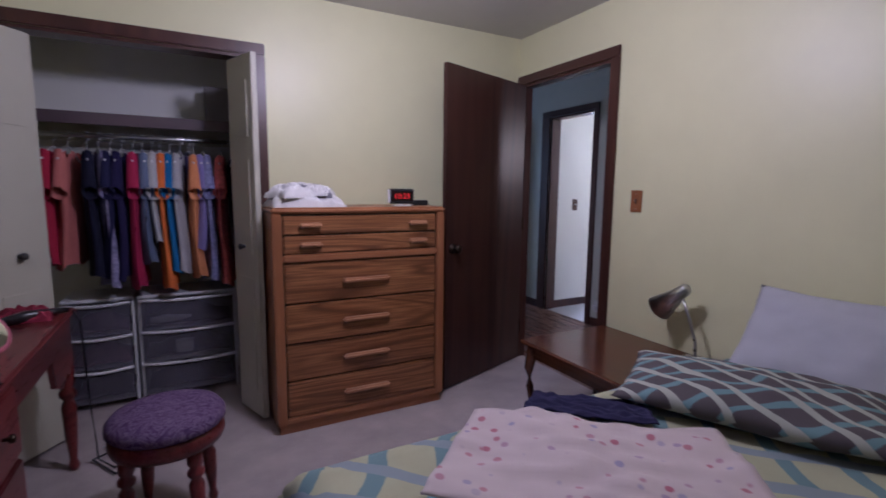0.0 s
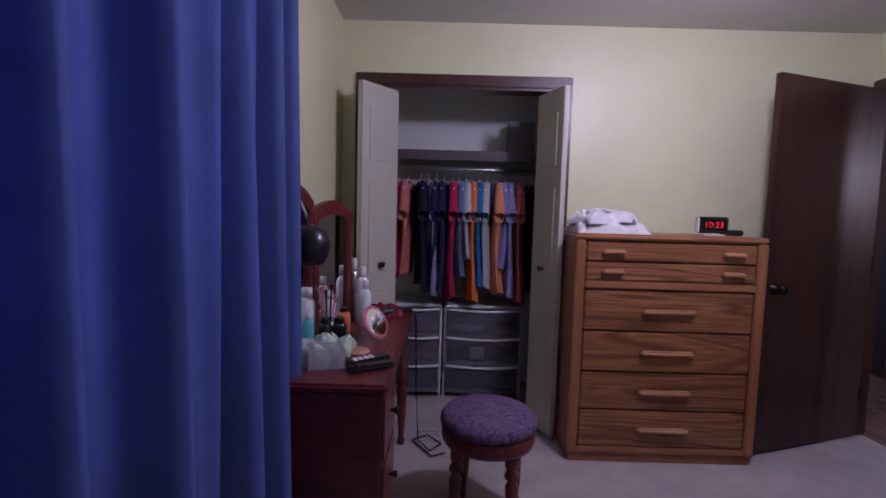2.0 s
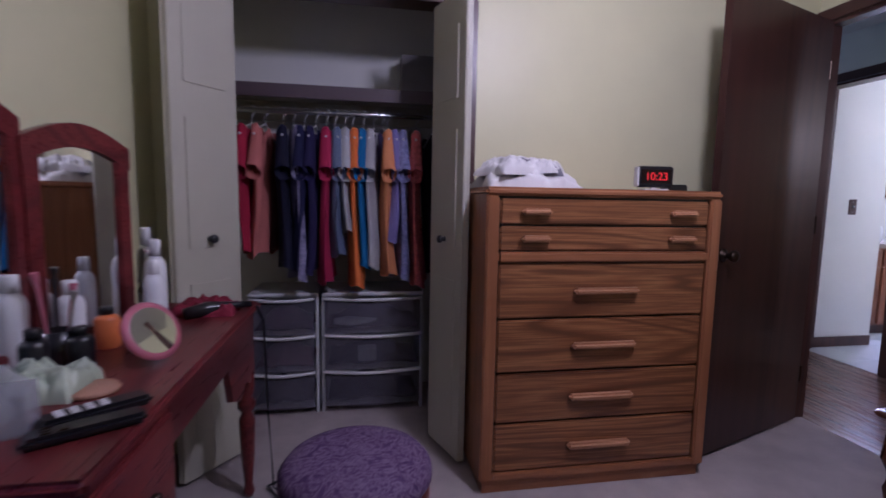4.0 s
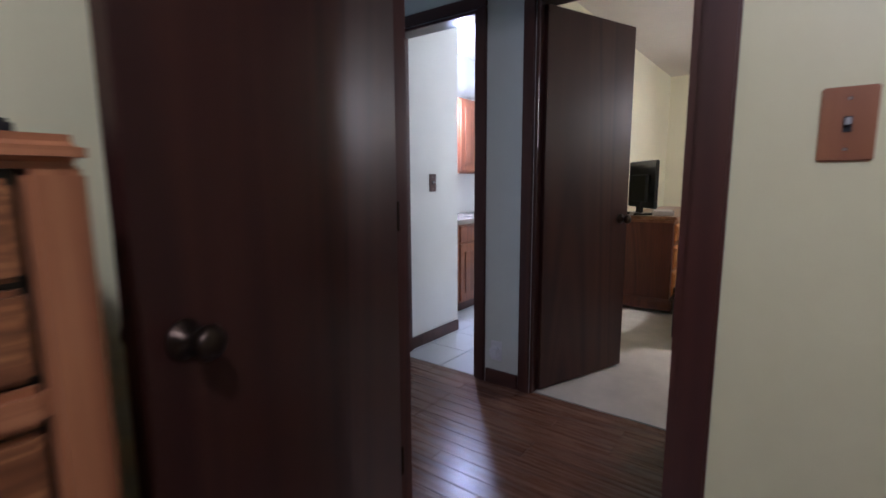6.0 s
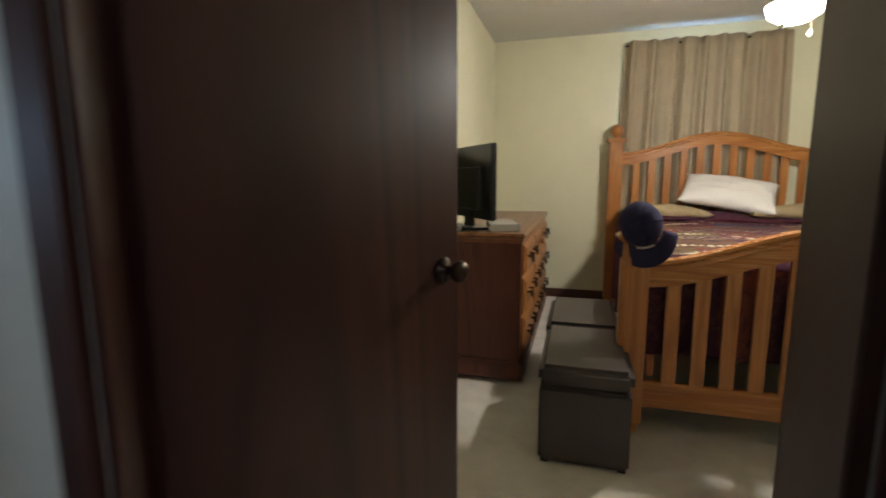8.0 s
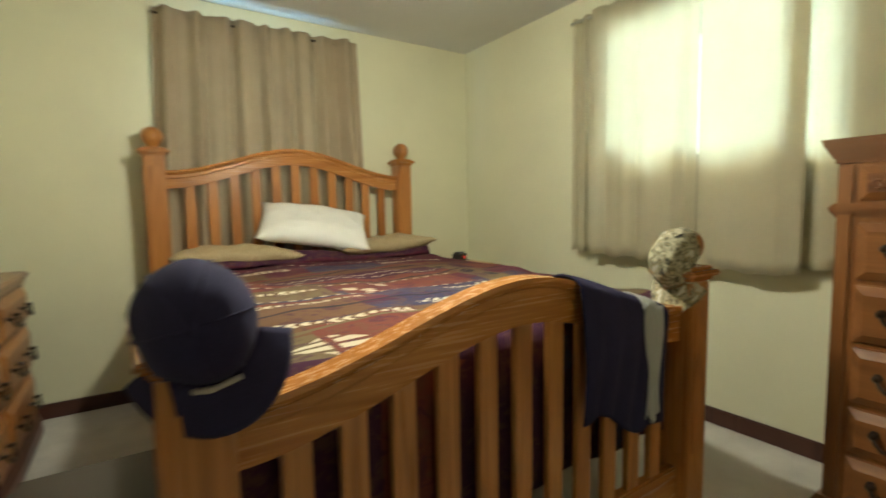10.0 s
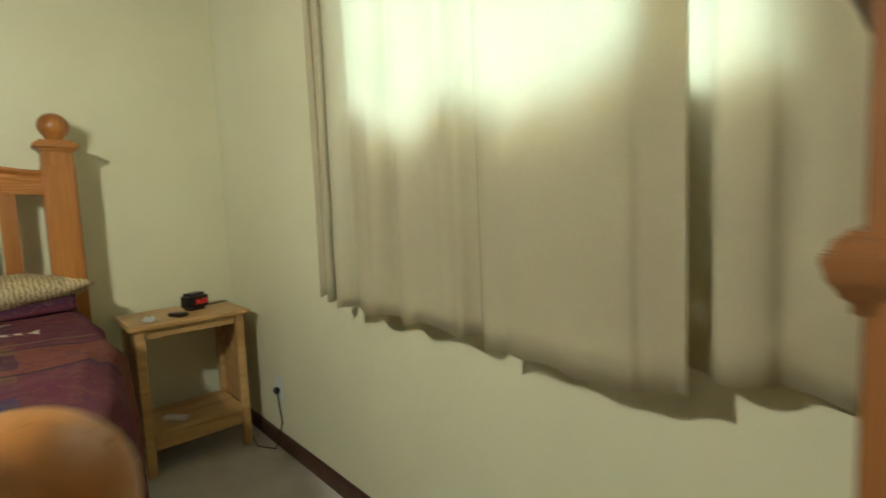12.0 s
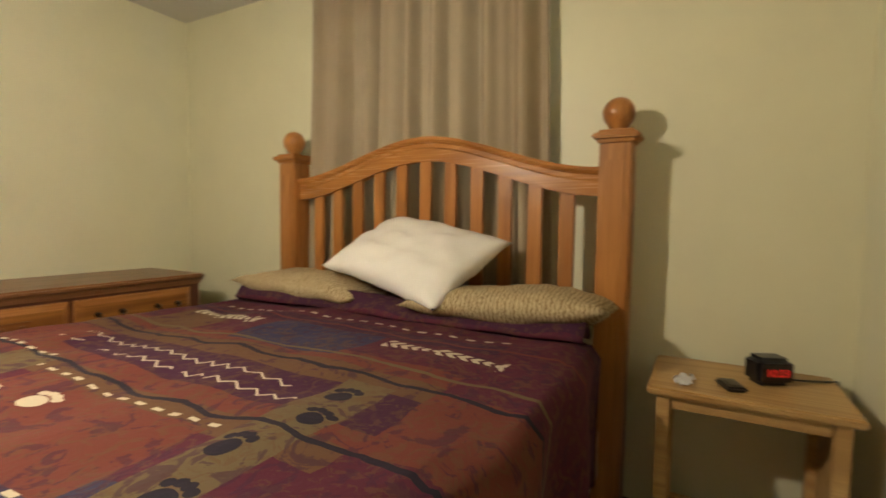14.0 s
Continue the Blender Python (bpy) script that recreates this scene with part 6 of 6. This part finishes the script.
def hung(down, top, place, sink, size):
    """The pose of a cap on a ball: brim along down, crown towards top, sunk over the ball."""
    down = Vector(down).normalized()
    top = Vector(top)
    top = (top - down * top.dot(down)).normalized()
    return Matrix.Translation(Vector(place) - top * sink) @ Matrix((down, top.cross(down), top)).transposed().to_4x4() @ Matrix.Diagonal((*size, 1))


ball_cap("baseball_cap", "dark navy baseball cap hanging on the bedpost finial", hung((-0.16, -0.22, -0.95), (-0.74, 0.24, 0.60), (FX - 0.085, FY1 - 0.005, 0.965), 0.03, (0.94, 0.94, 0.92)), M_NAVY, M_NAVY, M_BADGE)
ball_cap("baseball_cap", "camouflage baseball cap hanging on the bedpost finial", hung((0.20, 0.26, -0.94), (0.10, 0.86, 0.42), (FX + 0.01, FY0 + 0.075, 0.962), 0.045, (1.0, 0.74, 0.74)), M_CAMO, M_CAMO, None, 0.03)


def over_rail(yc, w, front, back, mat, thick, name, label, dx=0.0, parent=None):
    """Cloth hung over the footboard rail, longer on the room side."""
    def f(u, v):
        y = yc + w * (u - 0.5) + 0.012 * math.sin(7 * v + u * 3)
        t = (y - FY0 - 0.05) / (FY1 - FY0 - 0.10)
        top = arch(t, 0.800, 0.955) + 0.008
        s = -front + (front + back) * v
        r = 0.046
        if s < -r:
            x, z = FX - r - 0.006, top + s + r * 0.4
        elif s > r:
            x, z = FX + r + 0.006, top - s + r * 0.4
        else:
            q = s / r * math.pi / 2
            x, z = FX + (r + 0.006) * math.sin(q), top - 0.02 * (1 - math.cos(q)) * 1.4
        ruf = 0.010 * math.sin(u * 15 + 2 * v) * min(1, abs(s) * 5)
        if s < -r:
            z += 0.02 * math.sin(u * 9 + 1)
            x -= abs(ruf) + dx
        elif s > r:
            x += abs(ruf) + dx
        return Vector((x, y, z + dx))
    return sheet(f, 24, 40, thick)


sh = thing("hanging_shirt", "black shirt with a grey stripe draped over the footboard", "shirt")
part("body", over_rail(1.175, 0.37, 0.40, 0.20, M_NAVY, 0.006, "", ""), M_NAVY, sh, "", True)
part("stripe", over_rail(1.065, 0.065, 0.375, 0.05, M_GREYCLOTH, 0.004, "", "", 0.009), cloth("pale_grey_stripe_cloth", (0.42, 0.42, 0.40), 0.08), sh, "pale grey stripe", True)

# ---- ceiling fan ----
fan = thing("ceiling_fan", "ceiling fan with a lit bowl light and pull chains", "ceiling fan", pose(6.12, 1.57, 0))
part("canopy", lathe([(0.07, CEIL - 0.001), (0.072, CEIL - 0.03), (0.03, CEIL - 0.05), (0.02, CEIL - 0.06)], n=24), M_WHITE, fan, "", True)
part("motor", lathe([(0.02, CEIL - 0.06), (0.02, 2.30), (0.10, 2.29), (0.115, 2.26), (0.11, 2.19), (0.06, 2.16), (0.05, 1.965)], n=28), M_WHITE, fan, "", True)
part("light_bowl", lathe([(0.03, 1.872), (0.06, 1.870), (0.105, 1.90), (0.12, 1.945), (0.118, 1.95), (0.05, 1.97)], n=28), M_BULB, fan, "glowing frosted glass bowl", True)
for k in range(5):
    a = 2 * math.pi * k / 5 + 0.55
    bl = part("blade", prism([(0.16, -0.05), (0.22, -0.065), (0.56, -0.07), (0.60, -0.04), (0.60, 0.04), (0.56, 0.07), (0.22, 0.065), (0.16, 0.05)], -0.004, 0.004, "z"), M_OAKFRAME, fan)
    bl.matrix_basis = pose(0, 0, 2.215, 0, 0, math.degrees(a)) @ Matrix.Rotation(radians(10), 4, "X")
    part("blade_iron", box(0.09, -0.015, -0.012, 0.2, 0.015, -0.006), M_BRONZE, bl)
for x, y, l in ((0.0, -0.07, 0.11), (-0.07, 0.07, 0.09)):
    ch = part("pull_chain", tube([(x, y, 1.94), (x, y, 1.94 - l)], 0.0025, n=6), M_BRONZE, fan)
    part("pull_knob", lathe([(0.004, 0), (0.011, -0.008), (0.013, -0.02), (0.006, -0.03)], n=12, m=Matrix.Translation((x, y, 1.94 - l))), M_WHITE, ch, "white pull knob", True)

# ---- things on the dressing table ----
for i, (x, y, r, h, mt, cp, wd) in enumerate((
        (-0.30, 2.36, 0.030, 0.27, M_BINWHITE, M_BINWHITE, "white"), (-0.27, 2.27, 0.026, 0.22, M_BINWHITE, M_BINWHITE, "white"), (-0.36, 2.45, 0.028, 0.30, M_STEEL, M_BINWHITE, "silver"),
        (-0.42, 2.30, 0.032, 0.16, M_BINWHITE, M_BLACKPL, "white"), (-0.40, 2.12, 0.030, 0.19, M_BINWHITE, M_BINWHITE, "white"), (-0.46, 2.02, 0.026, 0.22, M_BINWHITE, M_BINWHITE, "white"),
        (-0.41, 1.84, 0.022, 0.16, M_TEAL, M_BINWHITE, "teal"), (-0.44, 1.70, 0.020, 0.20, M_BINWHITE, M_BINWHITE, "white"), (-0.47, 1.66, 0.022, 0.26, M_BINWHITE, M_STEEL, "white"),
        (-0.33, 2.02, 0.028, 0.10, M_BLACKPL, M_BLACKPL, "black"), (-0.37, 1.93, 0.026, 0.12, M_BLACKPL, M_BLACKPL, "black"), (-0.35, 2.18, 0.03, 0.11, plain("orange_plastic", (0.6, 0.16, 0.04), 0.4), M_BLACKPL, "orange"))):
    bottle("cosmetic_bottle", f"{wd} plastic cosmetic bottle on the dressing table", pose(x, y, TZ), r, h, mt, cp, 0.45)

lamp2 = thing("gooseneck_lamp", "glossy black gooseneck lamp with a round shade, switched off", "lamp", pose(-0.49, 1.72, TZ))
part("base", lathe([(0.055, 0), (0.056, 0.012), (0.02, 0.02), (0.012, 0.025)], n=20), M_BLACKPL, lamp2, "", True)
part("neck", tube([(0, 0, 0.02), (0, 0, 0.40), (0.012, 0.0, 0.56), (0.04, 0.005, 0.60), (0.075, 0.01, 0.585), (0.10, 0.02, 0.52), (0.105, 0.03, 0.48)], 0.006, n=8), M_STEEL, lamp2, "silver gooseneck", True)
part("shade", lathe([(0.01, 0.075), (0.03, 0.072), (0.055, 0.045), (0.066, 0.01), (0.062, -0.03), (0.045, -0.06), (0.01, -0.07)], n=28, m=Matrix.Translation((0.115, 0.03, 0.41))), M_BLACKPL, lamp2, "round glossy black shade", True)

M_ROSE = plain("pink_plastic", (0.52, 0.16, 0.22), 0.4, var=0.06)
hm = thing("hand_mirror", "round pink-framed hand mirror leaning on the dressing table", "mirror", pose(-0.19, 2.05, TZ + 0.075, 62, 0, 62))
part("frame", lathe([(0.058, -0.006), (0.072, -0.004), (0.074, 0.004), (0.058, 0.008)], n=28), M_ROSE, hm, "", True)
part("glass", lathe([(0.058, 0.0085), (0.001, 0.0086)], n=28), M_MIRROR, hm)
for i, (x, y, rz) in enumerate(((-0.17, 1.76, 40), (-0.15, 1.69, 32))):
    r2 = thing("remote_control", "black remote control lying on the dressing table", "remote control", pose(x, y, TZ, 0, 0, rz))
    part("case", box(-0.085, -0.024, 0, 0.085, 0.024, 0.020, 0.007), M_BLACKPL, r2)
    for k in range(12 if i == 0 else 4):
        part("button", box(-0.06 + 0.022 * (k // 3), -0.014 + 0.011 * (k % 3), 0.0195, -0.047 + 0.022 * (k // 3), -0.007 + 0.011 * (k % 3), 0.0225), M_BINWHITE if i == 0 else M_BRONZE, r2)
solid("round_compact", lathe([(0.045, 0), (0.048, 0.006), (0.044, 0.012), (0.002, 0.013)], n=28), plain("tan_compact", (0.42, 0.22, 0.14), 0.45), "round tan powder compact on the dressing table", "compact", pose(-0.23, 1.87, TZ), smooth=True)
M_ACRYL = clear_plastic("clear_acrylic", (0.55, 0.55, 0.62), 0.62, 0.12)
og = thing("acrylic_organizer", "clear acrylic cosmetics tray on the dressing table", "organizer", pose(-0.31, 1.71, TZ, 0, 0, 20))
part("floor", box(-0.06, -0.045, 0, 0.06, 0.045, 0.004), M_ACRYL, og)
for b in ((-0.06, -0.045, 0.004, 0.06, -0.042, 0.07), (-0.06, 0.042, 0.004, 0.06, 0.045, 0.07), (-0.06, -0.042, 0.004, -0.057, 0.042, 0.07), (0.057, -0.042, 0.004, 0.06, 0.042, 0.07), (-0.002, -0.042, 0.004, 0.002, 0.042, 0.06)):
    part("wall", box(*b), M_ACRYL, og)
solid("plastic_bag", heap(0.20, 0.18, 0.09, 12), clear_plastic("crumpled_clear_plastic", (0.50, 0.52, 0.50), 0.35, 0.15), "crumpled clear plastic bag of cosmetics", "bag", pose(-0.40, 1.78, TZ), smooth=True)
solid("green_pouch", heap(0.15, 0.13, 0.075, 15), plain("pale_green_plastic", (0.42, 0.48, 0.36), 0.35, var=0.3, fine=30), "pale green and white crumpled pouch", "pouch", pose(-0.32, 1.88, TZ), smooth=True)
solid("hair_brush", tube([(-0.26, 2.46, 0.775), (-0.20, 2.50, 0.785), (-0.12, 2.55, 0.785), (-0.08, 2.58, 0.78)], 0.014, n=10, taper=(0.02, 0.024, 0.012, 0.011)), M_BLACKPL, "black hair brush at the table edge", "brush", smooth=True)
solid("red_towel", heap(0.20, 0.16, 0.06, 21), cloth("red_towel_cloth", (0.20, 0.02, 0.04), 0.3, 200), "dark red folded cloth on the dressing table", "cloth", pose(-0.22, 2.56, TZ), smooth=True)
br = thing("makeup_brush_cup", "black cup of makeup brushes on the dressing table", "brush holder", pose(-0.38, 2.03, TZ))
part("cup", lathe([(0.032, 0), (0.036, 0.09), (0.033, 0.09), (0.030, 0.005)], n=18), M_BLACKPL, br, "", True)
for k in range(6):
    a = k * 1.05
    part("brush", tube([(0.012 * math.cos(a), 0.012 * math.sin(a), 0.01), (0.035 * math.cos(a), 0.035 * math.sin(a), 0.15 + 0.012 * k), (0.040 * math.cos(a), 0.040 * math.sin(a), 0.18 + 0.012 * k)], 0.004, n=6, taper=(0.003, 0.004, 0.009)), (M_STEEL, M_ROSE, M_BLACKPL)[k % 3], br)
solid("extension_cable", tube([(-0.07, 2.62, 0.765), (-0.055, 2.66, 0.70), (-0.05, 2.68, 0.35), (-0.03, 2.66, 0.03), (0.04, 2.58, 0.012), (0.10, 2.66, 0.012), (0.02, 2.76, 0.012), (-0.06, 2.70, 0.012), (0.05, 2.52, 0.012), (0.12, 2.56, 0.012)], 0.005, n=6), M_BLACKPL, "tangled black extension cable under the dressing table", "cable", smooth=True)
solid("power_cable", tube([(-0.02, 2.80, 0.008), (0.05, 2.70, 0.008), (0.11, 2.74, 0.008), (0.07, 2.84, 0.008), (-0.04, 2.82, 0.008)], 0.004, n=6), M_BINWHITE, "white cord on the carpet", "cord", smooth=True)

# ---- hall planks and bath tiles, piece by piece ----
def pieces():
    me_cache = {}

    def piece_obj(name, w, l, h, material, parent, x, y, z):
        key = (name, round(w, 3), round(l, 3))
        if key not in me_cache:
            me = bpy.data.meshes.new(name)
            bm = box(0, 0, -h, w, l, 0, 0.0015, seg=1)
            bm.to_mesh(me)
            bm.free()
            me.materials.append(material)
            me_cache[key] = me
        ob = new(name, me_cache[key])
        ob.parent = parent
        ob.location = (x, y, z)

    rnd = random.Random(9)
    x = E1 + 0.062
    while x < HE + 0.018:
        y = 1.02
        while y < 9.5:
            l = rnd.choice((0.6, 0.9, 1.2, 1.5))
            l = min(l, 9.5 - y)
            piece_obj("plank", min(0.078, HE + 0.02 - x), l - 0.0015, 0.007, M_PLANK, hall_floor, x, y, 0.0)
            y += l
        x += 0.0795
    x = HE + 0.025
    while x < 6.0:
        y = 3.405
        while y < 4.78:
            piece_obj("tile", min(0.302, 6.9 - x), min(0.302, 4.8 - y), 0.006, M_TILE, bath_floor, x, y, 0.0)
            y += 0.306
        x += 0.306


pieces()
